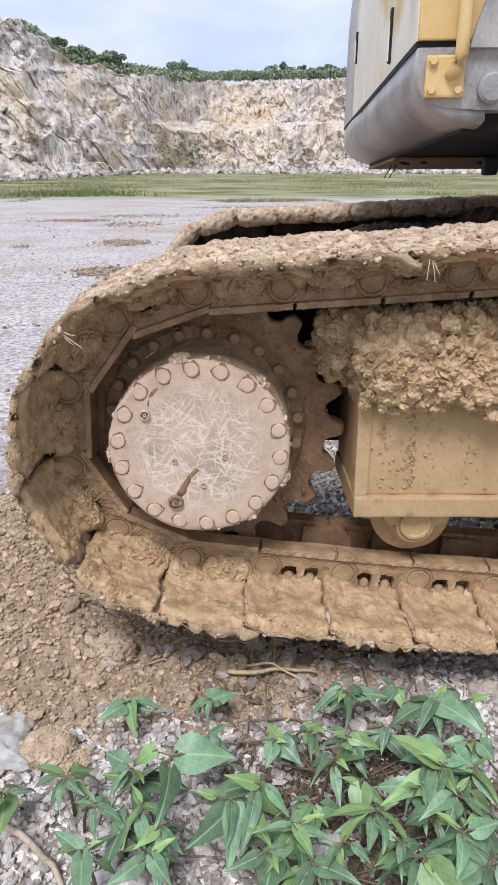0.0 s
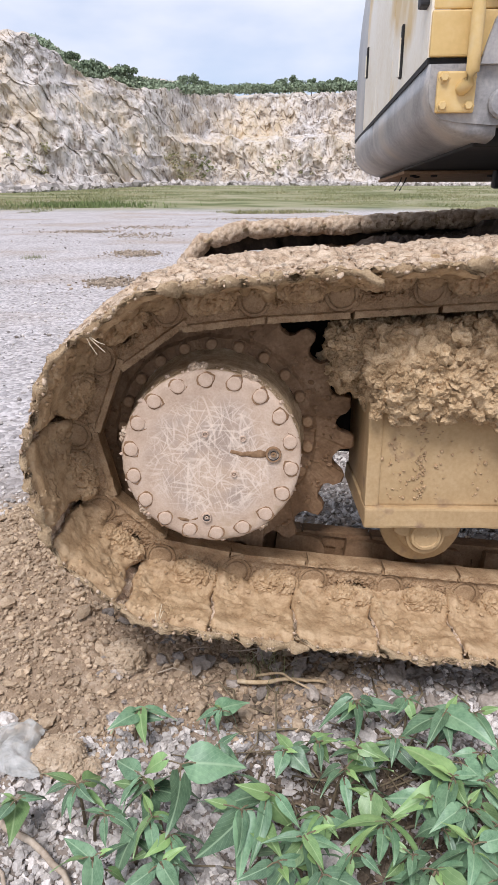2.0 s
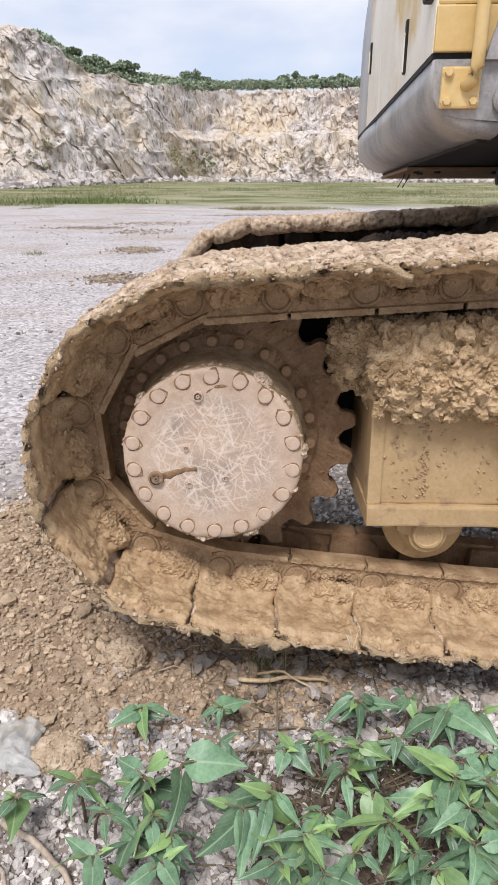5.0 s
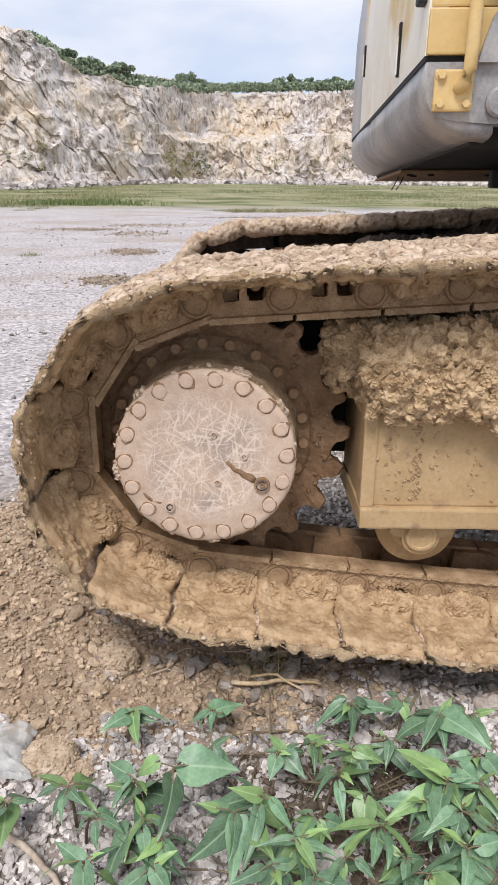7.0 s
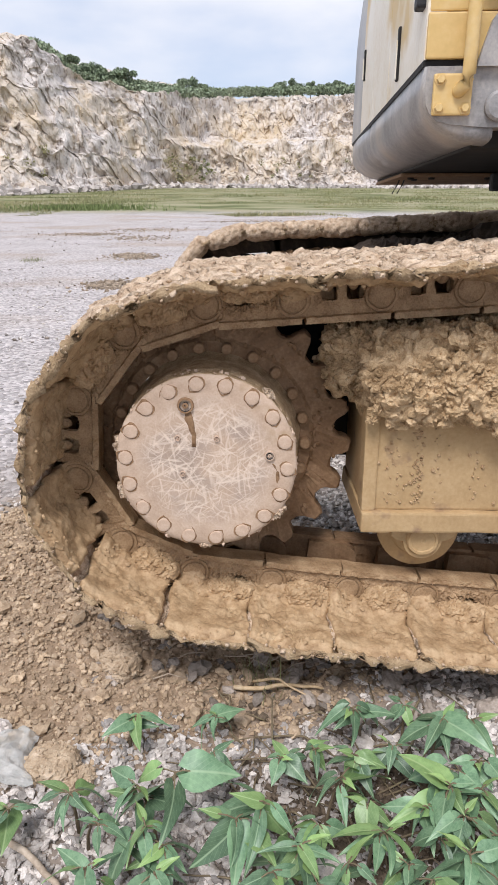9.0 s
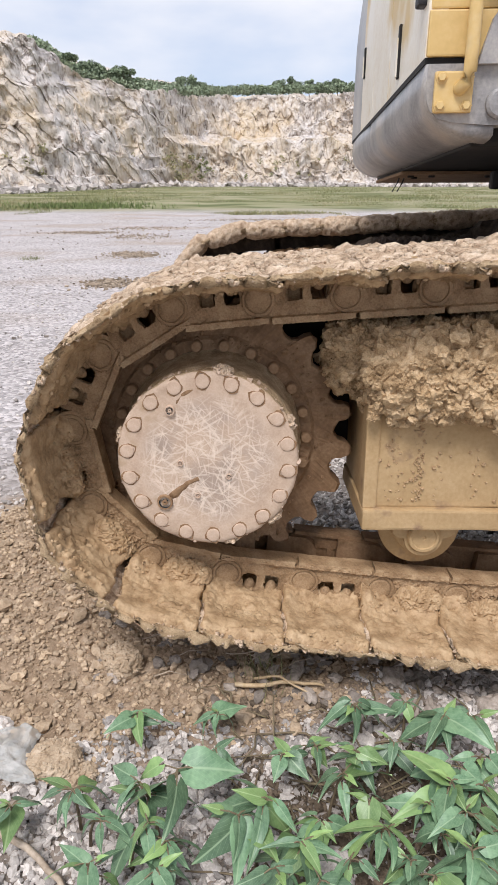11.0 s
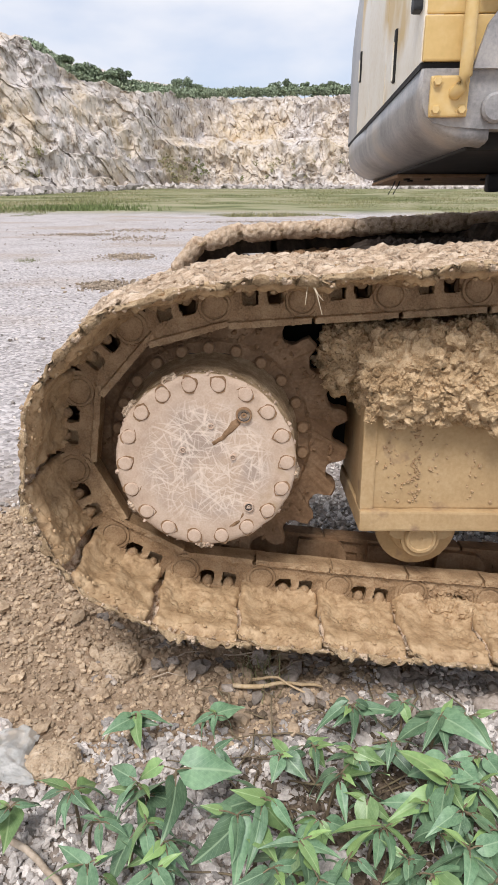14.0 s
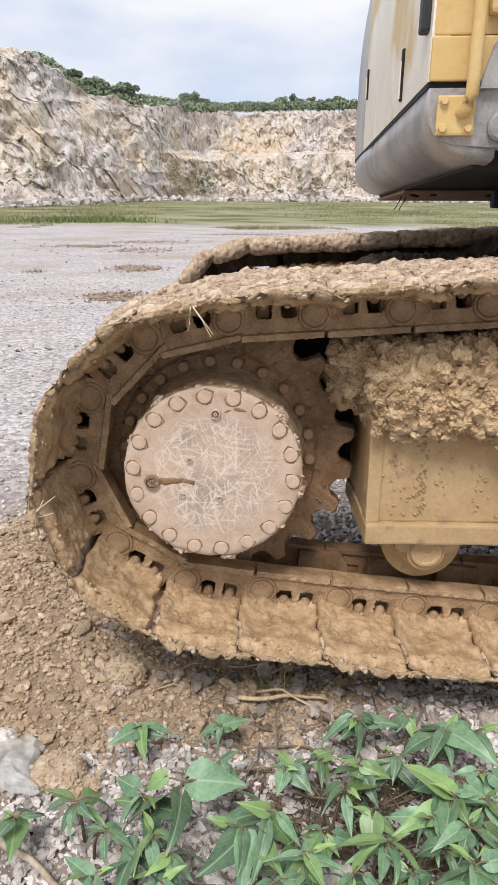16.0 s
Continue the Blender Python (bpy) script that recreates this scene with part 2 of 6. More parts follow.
def cover_material():
    """Dusty hub cover, rubbed down to grey in the middle and scored by many fine scratches."""
    m = surface("dusty_hub_cover", [(0.2, (0.40, 0.285, 0.20)), (0.5, (0.51, 0.38, 0.28)), (0.8, (0.60, 0.47, 0.365))], 26, 230, 0.8, 0.6, 0.003, spots=((0.42, 0.30, 0.19), 16, 0.60))
    t = m.node_tree
    b = t.nodes["Principled BSDF"]
    old = b.inputs["Base Color"].links[0].from_socket
    co = t.nodes.new("ShaderNodeTexCoord")
    ln = t.nodes.new("ShaderNodeVectorMath")
    ln.operation = "LENGTH"
    flat = t.nodes.new("ShaderNodeVectorMath")
    flat.operation = "MULTIPLY"
    flat.inputs[1].default_value = (1, 0, 1)
    link_nodes(t, co, "Object", flat, 0)
    link_nodes(t, flat, "Vector", ln, 0)
    disc = t.nodes.new("ShaderNodeMapRange")
    disc.inputs[1].default_value, disc.inputs[2].default_value, disc.inputs[3].default_value, disc.inputs[4].default_value = 0.11, 0.155, 1, 0
    link_nodes(t, ln, "Value", disc, 0)
    rub = t.nodes.new("ShaderNodeTexNoise")
    rub.inputs["Scale"].default_value, rub.inputs["Detail"].default_value = 13, 5
    link_nodes(t, co, "Object", rub, "Vector")
    rr = ramp_node(t, [(0.42, (0, 0, 0)), (0.62, (1, 1, 1))])
    link_nodes(t, rub, "Fac", rr, "Fac")
    worn = t.nodes.new("ShaderNodeMath")
    worn.operation = "MULTIPLY"
    link_nodes(t, rr, "Color", worn, 0)
    link_nodes(t, disc, 0, worn, 1)
    half = t.nodes.new("ShaderNodeMath")
    half.operation, half.inputs[1].default_value = "MULTIPLY", 0.75
    link_nodes(t, worn, 0, half, 0)
    grey = t.nodes.new("ShaderNodeMixRGB")
    grey.inputs[2].default_value = (0.32, 0.25, 0.205, 1)
    link_nodes(t, half, 0, grey, 0)
    t.links.new(old, grey.inputs[1])
    last = grey
    for turn, sx, off in ((12, 1, 0.0), (58, 3, 3.1), (5, -2, 12.4), (72, 1, 15.3), (132, -1, 18.8), (101, 0, 7.7), (140, 3, 1.9), (35, -2, 5.5), (80, 2, 9.2), (165, -3, 4.1), (25, -4, 6.3), (120, -3, 2.2), (152, 0, 8.4), (68, -4, 0.7), (92, -2, 4.9)):
        mp = t.nodes.new("ShaderNodeMapping")
        mp.vector_type = "TEXTURE"
        mp.inputs["Rotation"].default_value = (0, radians(turn), 0)
        mp.inputs["Scale"].default_value = (0.085 + 0.01 * sx, 100, 0.0078)
        mp.inputs["Location"].default_value = (off, 0, off)
        link_nodes(t, co, "Object", mp, "Vector")
        n = t.nodes.new("ShaderNodeTexNoise")
        n.inputs["Scale"].default_value, n.inputs["Detail"].default_value = 1.0, 1
        link_nodes(t, mp, "Vector", n, "Vector")
        r = ramp_node(t, [(0.615, (0, 0, 0)), (0.70, (1, 1, 1))])
        link_nodes(t, n, "Fac", r, "Fac")
        f = t.nodes.new("ShaderNodeMath")
        f.operation = "MULTIPLY"
        link_nodes(t, r, "Color", f, 0)
        link_nodes(t, disc, 0, f, 1)
        g = t.nodes.new("ShaderNodeMath")
        g.operation, g.inputs[1].default_value = "MULTIPLY", 0.5
        link_nodes(t, f, 0, g, 0)
        mx = t.nodes.new("ShaderNodeMixRGB")
        mx.inputs[2].default_value = (0.72, 0.60, 0.49, 1)
        link_nodes(t, g, 0, mx, 0)
        link_nodes(t, last, "Color", mx, 1)
        last = mx
    link_nodes(t, last, "Color", b, "Base Color")
    return m


COVER = cover_material()


def leaf_material(name, dark, light, vein):
    """Leaf green with a pale midrib and side veins along the sheet's own coordinates, slightly translucent."""
    m = surface(name, [(0.25, dark), (0.75, light)], 18, 120, 0.42, 0.15, 0.001, objrand=0.34, spec=0.4)
    t = m.node_tree
    b = t.nodes["Principled BSDF"]
    old = b.inputs["Base Color"].links[0].from_socket
    uv = t.nodes.new("ShaderNodeTexCoord")
    sp = t.nodes.new("ShaderNodeSeparateXYZ")
    link_nodes(t, uv, "UV", sp, 0)
    ab = t.nodes.new("ShaderNodeMath")
    ab.operation = "ABSOLUTE"
    link_nodes(t, sp, "X", ab, 0)
    mid = t.nodes.new("ShaderNodeMapRange")
    mid.inputs[1].default_value, mid.inputs[2].default_value, mid.inputs[3].default_value, mid.inputs[4].default_value = 0.03, 0.08, 1, 0
    link_nodes(t, ab, 0, mid, 0)
    k = t.nodes.new("ShaderNodeMath")
    k.operation, k.inputs[1].default_value = "MULTIPLY_ADD", -0.55
    link_nodes(t, ab, 0, k, 0)
    link_nodes(t, sp, "Y", k, 2)
    fr = t.nodes.new("ShaderNodeMath")
    fr.operation, fr.inputs[1].default_value = "MULTIPLY", 7.0
    link_nodes(t, k, 0, fr, 0)
    fc = t.nodes.new("ShaderNodeMath")
    fc.operation = "FRACT"
    link_nodes(t, fr, 0, fc, 0)
    side = t.nodes.new("ShaderNodeMapRange")
    side.inputs[1].default_value, side.inputs[2].default_value, side.inputs[3].default_value, side.inputs[4].default_value = 0.0, 0.16, 0.45, 0
    link_nodes(t, fc, 0, side, 0)
    top = t.nodes.new("ShaderNodeMath")
    top.operation = "MAXIMUM"
    link_nodes(t, mid, 0, top, 0)
    link_nodes(t, side, 0, top, 1)
    s = t.nodes.new("ShaderNodeMath")
    s.operation, s.inputs[1].default_value = "MULTIPLY", 0.6
    link_nodes(t, top, 0, s, 0)
    mx = t.nodes.new("ShaderNodeMixRGB")
    mx.inputs[2].default_value = (*vein, 1)
    link_nodes(t, s, 0, mx, 0)
    t.links.new(old, mx.inputs[1])
    link_nodes(t, mx, "Color", b, "Base Color")
    b.inputs["Transmission Weight"].default_value = 0.0
    return m


LEAF = leaf_material("leaf_green", (0.062, 0.128, 0.066), (0.185, 0.295, 0.165), (0.33, 0.44, 0.27))
LEAF_MID = leaf_material("leaf_mid", (0.12, 0.21, 0.075), (0.23, 0.345, 0.135), (0.36, 0.47, 0.23))
LEAF_YOUNG = leaf_material("leaf_young", (0.17, 0.28, 0.09), (0.26, 0.38, 0.14), (0.36, 0.48, 0.22))


def ground_material():
    """Pale trodden gravel with brown soil thrown out round the track and old soil patches far off."""
    m = bpy.data.materials.new("gravel_ground")
    m.use_nodes = True
    t = m.node_tree
    b = t.nodes["Principled BSDF"]
    co = t.nodes.new("ShaderNodeTexCoord")
    vor = t.nodes.new("ShaderNodeTexVoronoi")
    vor.inputs["Scale"].default_value = 38
    n1 = t.nodes.new("ShaderNodeTexNoise")
    n1.inputs["Scale"].default_value, n1.inputs["Detail"].default_value = 1.1, 8
    n2 = t.nodes.new("ShaderNodeTexNoise")
    n2.inputs["Scale"].default_value, n2.inputs["Detail"].default_value, n2.inputs["Roughness"].default_value = 26, 8, 0.7
    for n in (vor, n1, n2):
        link_nodes(t, co, "Object", n, "Vector")
    pale = ramp_node(t, [(0.30, (0.29, 0.25, 0.225)), (0.46, (0.42, 0.38, 0.36)), (0.62, (0.51, 0.47, 0.455)), (0.85, (0.60, 0.56, 0.545))])
    s = t.nodes.new("ShaderNodeMath")
    s.operation, s.inputs[1].default_value = "MULTIPLY_ADD", 0.35
    link_nodes(t, n1, "Fac", s, 0)
    h = t.nodes.new("ShaderNodeMath")
    h.operation, h.inputs[1].default_value = "MULTIPLY", 0.72
    link_nodes(t, n2, "Fac", h, 0)
    link_nodes(t, h, 0, s, 2)
    link_nodes(t, s, 0, pale, "Fac")
    grain = t.nodes.new("ShaderNodeSeparateXYZ")
    link_nodes(t, vor, "Color", grain, 0)
    gm = t.nodes.new("ShaderNodeMapRange")
    gm.inputs[3].default_value, gm.inputs[4].default_value = 0.58, 1.28
    link_nodes(t, grain, "X", gm, 0)
    hs = t.nodes.new("ShaderNodeHueSaturation")
    link_nodes(t, gm, 0, hs, "Value")
    link_nodes(t, pale, "Color", hs, "Color")
    soil = ramp_node(t, [(0.3, (0.17, 0.115, 0.07)), (0.5, (0.33, 0.24, 0.16)), (0.7, (0.50, 0.395, 0.29))])
    link_nodes(t, n2, "Fac", soil, "Fac")
    # thrown-out soil: an oval round the end of the track
    off = t.nodes.new("ShaderNodeMapping")
    off.inputs["Location"].default_value = (0.579, -2.613, 0)
    off.inputs["Scale"].default_value = (1.053, 1.613, 0)
    link_nodes(t, co, "Object", off, "Vector")
    ln = t.nodes.new("ShaderNodeVectorMath")
    ln.operation = "LENGTH"
    link_nodes(t, off, "Vector", ln, 0)
    wob = t.nodes.new("ShaderNodeMath")
    wob.operation, wob.inputs[1].default_value = "MULTIPLY_ADD", 0.5
    n3 = t.nodes.new("ShaderNodeTexNoise")
    n3.inputs["Scale"].default_value, n3.inputs["Detail"].default_value = 4, 6
    link_nodes(t, co, "Object", n3, "Vector")
    link_nodes(t, n3, "Fac", wob, 0)
    link_nodes(t, ln, "Value", wob, 2)
    near = t.nodes.new("ShaderNodeMapRange")
    near.inputs[1].default_value, near.inputs[2].default_value, near.inputs[3].default_value, near.inputs[4].default_value = 1.12, 1.42, 1, 0
    link_nodes(t, wob, 0, near, 0)
    # faint brown drifts over the pale floor
    n4 = t.nodes.new("ShaderNodeTexNoise")
    n4.inputs["Scale"].default_value, n4.inputs["Detail"].default_value = 0.45, 5
    mp4 = t.nodes.new("ShaderNodeMapping")
    mp4.inputs["Scale"].default_value = (0.6, 1, 1)
    link_nodes(t, co, "Object", mp4, "Vector")
    link_nodes(t, mp4, "Vector", n4, "Vector")
    drift = ramp_node(t, [(0.50, (0, 0, 0)), (0.72, (0.6, 0.6, 0.6))])
    link_nodes(t, n4, "Fac", drift, "Fac")
    mxm = t.nodes.new("ShaderNodeMath")
    mxm.operation = "MAXIMUM"
    link_nodes(t, near, 0, mxm, 0)
    link_nodes(t, drift, "Color", mxm, 1)
    mx = t.nodes.new("ShaderNodeMixRGB")
    link_nodes(t, mxm, 0, mx, 0)
    # base colour darkens within about 2 m, leaving dark gaps between stones
    near_dist = t.nodes.new("ShaderNodeVectorMath")
    near_dist.operation = "DISTANCE"
    near_dist.inputs[1].default_value = (0, 1.2, 0)
    link_nodes(t, co, "Object", near_dist, 0)
    fm = t.nodes.new("ShaderNodeMapRange")
    fm.inputs[1].default_value, fm.inputs[2].default_value, fm.inputs[3].default_value, fm.inputs[4].default_value = 0.9, 2.1, 0.92, 0
    link_nodes(t, near_dist, "Value", fm, 0)
    fx = t.nodes.new("ShaderNodeMixRGB")
    fx.inputs[2].default_value = (0.25, 0.205, 0.165, 1)
    link_nodes(t, fm, 0, fx, 0)
    link_nodes(t, hs, "Color", fx, 1)
    link_nodes(t, fx, "Color", mx, 1)
    link_nodes(t, soil, "Color", mx, 2)
    # grass-covered margin below the rock face
    sp = t.nodes.new("ShaderNodeSeparateXYZ")
    link_nodes(t, co, "Object", sp, 0)
    gy = t.nodes.new("ShaderNodeMapRange")
    gy.inputs[1].default_value, gy.inputs[2].default_value = 32, 36
    link_nodes(t, sp, "Y", gy, 0)
    green = ramp_node(t, [(0.36, (0.12, 0.135, 0.055)), (0.5, (0.24, 0.235, 0.125)), (0.62, (0.31, 0.285, 0.18))])
    link_nodes(t, n4, "Fac", green, "Fac")
    mg = t.nodes.new("ShaderNodeMixRGB")
    link_nodes(t, gy, 0, mg, 0)
    link_nodes(t, mx, "Color", mg, 1)
    link_nodes(t, green, "Color", mg, 2)
    link_nodes(t, mg, "Color", b, "Base Color")
    bp = t.nodes.new("ShaderNodeBump")
    bp.inputs["Strength"].default_value, bp.inputs["Distance"].default_value = 0.8, 0.012
    bm_ = t.nodes.new("ShaderNodeMath")
    bm_.operation = "SUBTRACT"
    link_nodes(t, n2, "Fac", bm_, 0)
    link_nodes(t, vor, "Distance", bm_, 1)
    link_nodes(t, bm_, 0, bp, "Height")
    link_nodes(t, bp, "Normal", b, "Normal")
    b.inputs["Roughness"].default_value, b.inputs["Specular IOR Level"].default_value = 0.95, 0.2
    return m


def cliff_material():
    """Blasted limestone: pale grey-beige, lilac-grey low down, ochre stains and dark brown crack lines."""
    m = bpy.data.materials.new("quarry_rock")
    m.use_nodes = True
    t = m.node_tree
    b = t.nodes["Principled BSDF"]
    co = t.nodes.new("ShaderNodeTexCoord")

    def noise_tex(scale, detail, stretch=(1, 1, 1), turn=(0, 0, 0)):
        mp = t.nodes.new("ShaderNodeMapping")
        mp.vector_type = "TEXTURE"
        mp.inputs["Scale"].default_value, mp.inputs["Rotation"].default_value = [1 / s for s in stretch], turn
        n = t.nodes.new("ShaderNodeTexNoise")
        n.inputs["Scale"].default_value, n.inputs["Detail"].default_value, n.inputs["Roughness"].default_value = scale, detail, 0.68
        link_nodes(t, co, "Object", mp, "Vector")
        link_nodes(t, mp, "Vector", n, "Vector")
        return n

    def mixed(fac, a, col):
        mx = t.nodes.new("ShaderNodeMixRGB")
        link_nodes(t, fac, "Color", mx, 0)
        link_nodes(t, a, "Color", mx, 1)
        mx.inputs[2].default_value = (*col, 1)
        return mx

    base = ramp_node(t, [(0.38, (0.22, 0.18, 0.15)), (0.45, (0.49, 0.44, 0.395)), (0.53, (0.60, 0.55, 0.51)), (0.64, (0.72, 0.67, 0.63))])
    link_nodes(t, noise_tex(1.5, 12, (1, 1, 0.72), (0, radians(22), 0)), "Fac", base, "Fac")
    ochre = ramp_node(t, [(0.46, (0, 0, 0)), (0.64, (0.75, 0.75, 0.75))])
    link_nodes(t, noise_tex(0.11, 6, (1, 1, 0.7)), "Fac", ochre, "Fac")
    a = mixed(ochre, base, (0.60, 0.47, 0.30))
    lilac = ramp_node(t, [(0.53, (0, 0, 0)), (0.70, (0.55, 0.55, 0.55))])
    link_nodes(t, noise_tex(0.16, 6, (0.7, 1, 1.3)), "Fac", lilac, "Fac")
    c = mixed(lilac, a, (0.53, 0.50, 0.515))
    # dark brown lines put the shade of cracks into the rock colour
    seam = ramp_node(t, [(0.585, (0, 0, 0)), (0.635, (0.8, 0.8, 0.8))])
    link_nodes(t, noise_tex(1.5, 9, (1, 1, 0.4), (0, radians(30), 0)), "Fac", seam, "Fac")
    d = mixed(seam, c, (0.14, 0.105, 0.085))
    moss = ramp_node(t, [(0.66, (0, 0, 0)), (0.74, (0.7, 0.7, 0.7))])
    link_nodes(t, noise_tex(0.2, 8), "Fac", moss, "Fac")
    e = mixed(moss, d, (0.17, 0.165, 0.075))
    link_nodes(t, e, "Color", b, "Base Color")
    bp = t.nodes.new("ShaderNodeBump")
    bp.inputs["Strength"].default_value, bp.inputs["Distance"].default_value = 0.7, 0.3
    link_nodes(t, noise_tex(1.3, 8, (1, 1, 0.6), (0, radians(30), 0)), "Fac", bp, "Height")
    link_nodes(t, bp, "Normal", b, "Normal")
    b.inputs["Roughness"].default_value, b.inputs["Specular IOR Level"].default_value = 0.95, 0.15
    return m


GROUND, CLIFF = ground_material(), cliff_material()


# ---- mesh helpers ----
def mesh_of(name, verts, faces, material, smooth=False):
    me = bpy.data.meshes.new(name)
    me.from_pydata([tuple(v) for v in verts], [], [tuple(f) for f in faces])
    me.materials.append(material)
    if smooth:
        me.shade_smooth()
    me.update()
    return me


def part(name, bm, material, parent=None, label="", m=None, smooth=False):
    """Links a bmesh, or a mesh, as one object under a thing or part."""
    if isinstance(bm, bpy.types.Mesh):
        me = bm
    else:
        me = bpy.data.meshes.new(name)
        bmesh.ops.recalc_face_normals(bm, faces=bm.faces)
        bm.to_mesh(me)
        bm.free()
        me.materials.append(material)
        if smooth:
            me.shade_smooth()
    ob = new(name, me)
    if parent is not None:
        ob.parent = parent
    if m is not None:
        ob.matrix_basis = m
    if label:
        tagged(ob, label)
    return ob


def thing(name, label, category, group="", m=None):
    e = new(name)
    e.empty_display_size = 0.05
    if m is not None:
        e.matrix_basis = m
    return tagged(e, label, category, group)


def add_box(bm, x0, x1, y0, y1, z0, z1, bevel=0.0, m=None):
    """A box in bm, with its edges bevelled."""
    r = bmesh.ops.create_cube(bm, size=1)
    mat = Matrix.Translation(((x0 + x1) / 2, (y0 + y1) / 2, (z0 + z1) / 2)) @ Matrix.Diagonal((x1 - x0, y1 - y0, z1 - z0, 1))
    bmesh.ops.transform(bm, matrix=mat if m is None else m @ mat, verts=r["verts"])
    if bevel:
        edges = list({e for v in r["verts"] for e in v.link_edges})
        bmesh.ops.bevel(bm, geom=edges, offset=bevel, segments=2, affect="EDGES", profile=0.6)
    return bm


def add_prism(bm, outline, y0, y1, m=None):
    """An outline of (x, z) swept from y0 to y1."""
    near = [bm.verts.new((x, y0, z)) for x, z in outline]
    far = [bm.verts.new((x, y1, z)) for x, z in outline]
    n = len(outline)
    bm.faces.new(near)
    bm.faces.new(far[::-1])
    for i in range(n):
        j = (i + 1) % n
        bm.faces.new((near[j], near[i], far[i], far[j]))
    if m is not None:
        bmesh.ops.transform(bm, matrix=m, verts=near + far)
    return near + far


def add_disc(bm, x, z, profile, n=32, wobble=0.0, seed=0):
    """A turned shape round an axis along y: profile of (radius, y)."""
    rings = []
    for k, (r, y) in enumerate(profile):
        if r < 1e-6:
            rings.append([bm.verts.new((x, y, z))])
            continue
        ring = []
        for i in range(n):
            a = 2 * math.pi * i / n
            rr = r + wobble * noise.noise((r * 40 + math.cos(a) * r * 60, math.sin(a) * r * 60, y * 40 + seed))
            ring.append(bm.verts.new((x + rr * math.cos(a), y, z + rr * math.sin(a))))
        rings.append(ring)
    for a, b in zip(rings, rings[1:]):
        if len(a) == 1 and len(b) == 1:
            continue
        for i in range(n):
            j = (i + 1) % n
            if len(a) == 1:
                bm.faces.new((a[0], b[i], b[j]))
            elif len(b) == 1:
                bm.faces.new((a[j], a[i], b[0]))
            else:
                bm.faces.new((a[j], a[i], b[i], b[j]))
    return bm


def add_tube(bm, pts, r, n=8, taper=1.0):
    """A round bar along points, with its ends closed."""
    pts = [Vector(p) for p in pts]
    rings = []
    for i, p in enumerate(pts):
        d = (pts[min(i + 1, len(pts) - 1)] - pts[max(i - 1, 0)]).normalized()
        u = d.cross((0, 0, 1) if abs(d.z) < 0.9 else (1, 0, 0)).normalized()
        v = d.cross(u)
        rr = r * (1 + (taper - 1) * i / max(1, len(pts) - 1))
        rings.append([bm.verts.new(p + (u * math.cos(2 * math.pi * k / n) + v * math.sin(2 * math.pi * k / n)) * rr) for k in range(n)])
    for a, b in zip(rings, rings[1:]):
        for k in range(n):
            bm.faces.new((a[k], a[(k + 1) % n], b[(k + 1) % n], b[k]))
    bm.faces.new(rings[0][::-1])
    bm.faces.new(rings[-1])
    return bm


def box_grid(x0, x1, y0, y1, z0, z1, step):
    """Points and faces of a box whose six sides are gridded at about the given step, joined at the edges."""
    dims = [max(1, round((b - a) / step)) for a, b in ((x0, x1), (y0, y1), (z0, z1))]
    index, verts, faces = {}, [], []

    def v(i, j, k):
        key = (i, j, k)
        if key not in index:
            index[key] = len(verts)
            verts.append((i / dims[0] * 2 - 1, j / dims[1] * 2 - 1, k / dims[2] * 2 - 1))
        return index[key]

    nx, ny, nz = dims
    for i in range(nx):
        for j in range(ny):
            faces.append((v(i, j, 0), v(i, j + 1, 0), v(i + 1, j + 1, 0), v(i + 1, j, 0)))
            faces.append((v(i, j, nz), v(i + 1, j, nz), v(i + 1, j + 1, nz), v(i, j + 1, nz)))
    for i in range(nx):
        for k in range(nz):
            faces.append((v(i, 0, k), v(i + 1, 0, k), v(i + 1, 0, k + 1), v(i, 0, k + 1)))
            faces.append((v(i, ny, k), v(i, ny, k + 1), v(i + 1, ny, k + 1), v(i + 1, ny, k)))
    for j in range(ny):
        for k in range(nz):
            faces.append((v(0, j, k), v(0, j, k + 1), v(0, j + 1, k + 1), v(0, j + 1, k)))
            faces.append((v(nx, j, k), v(nx, j + 1, k), v(nx, j + 1, k + 1), v(nx, j, k + 1)))
    return np.array(verts), faces


def warped(p, size, seed):
    """Points pushed about by a noise, so that cells cut from them have crooked edges."""
    return p + size * np.c_[vnoise(p / size, seed), vnoise(p / size + 9.1, seed + 1), vnoise(p / size + 4.7, seed + 2)]


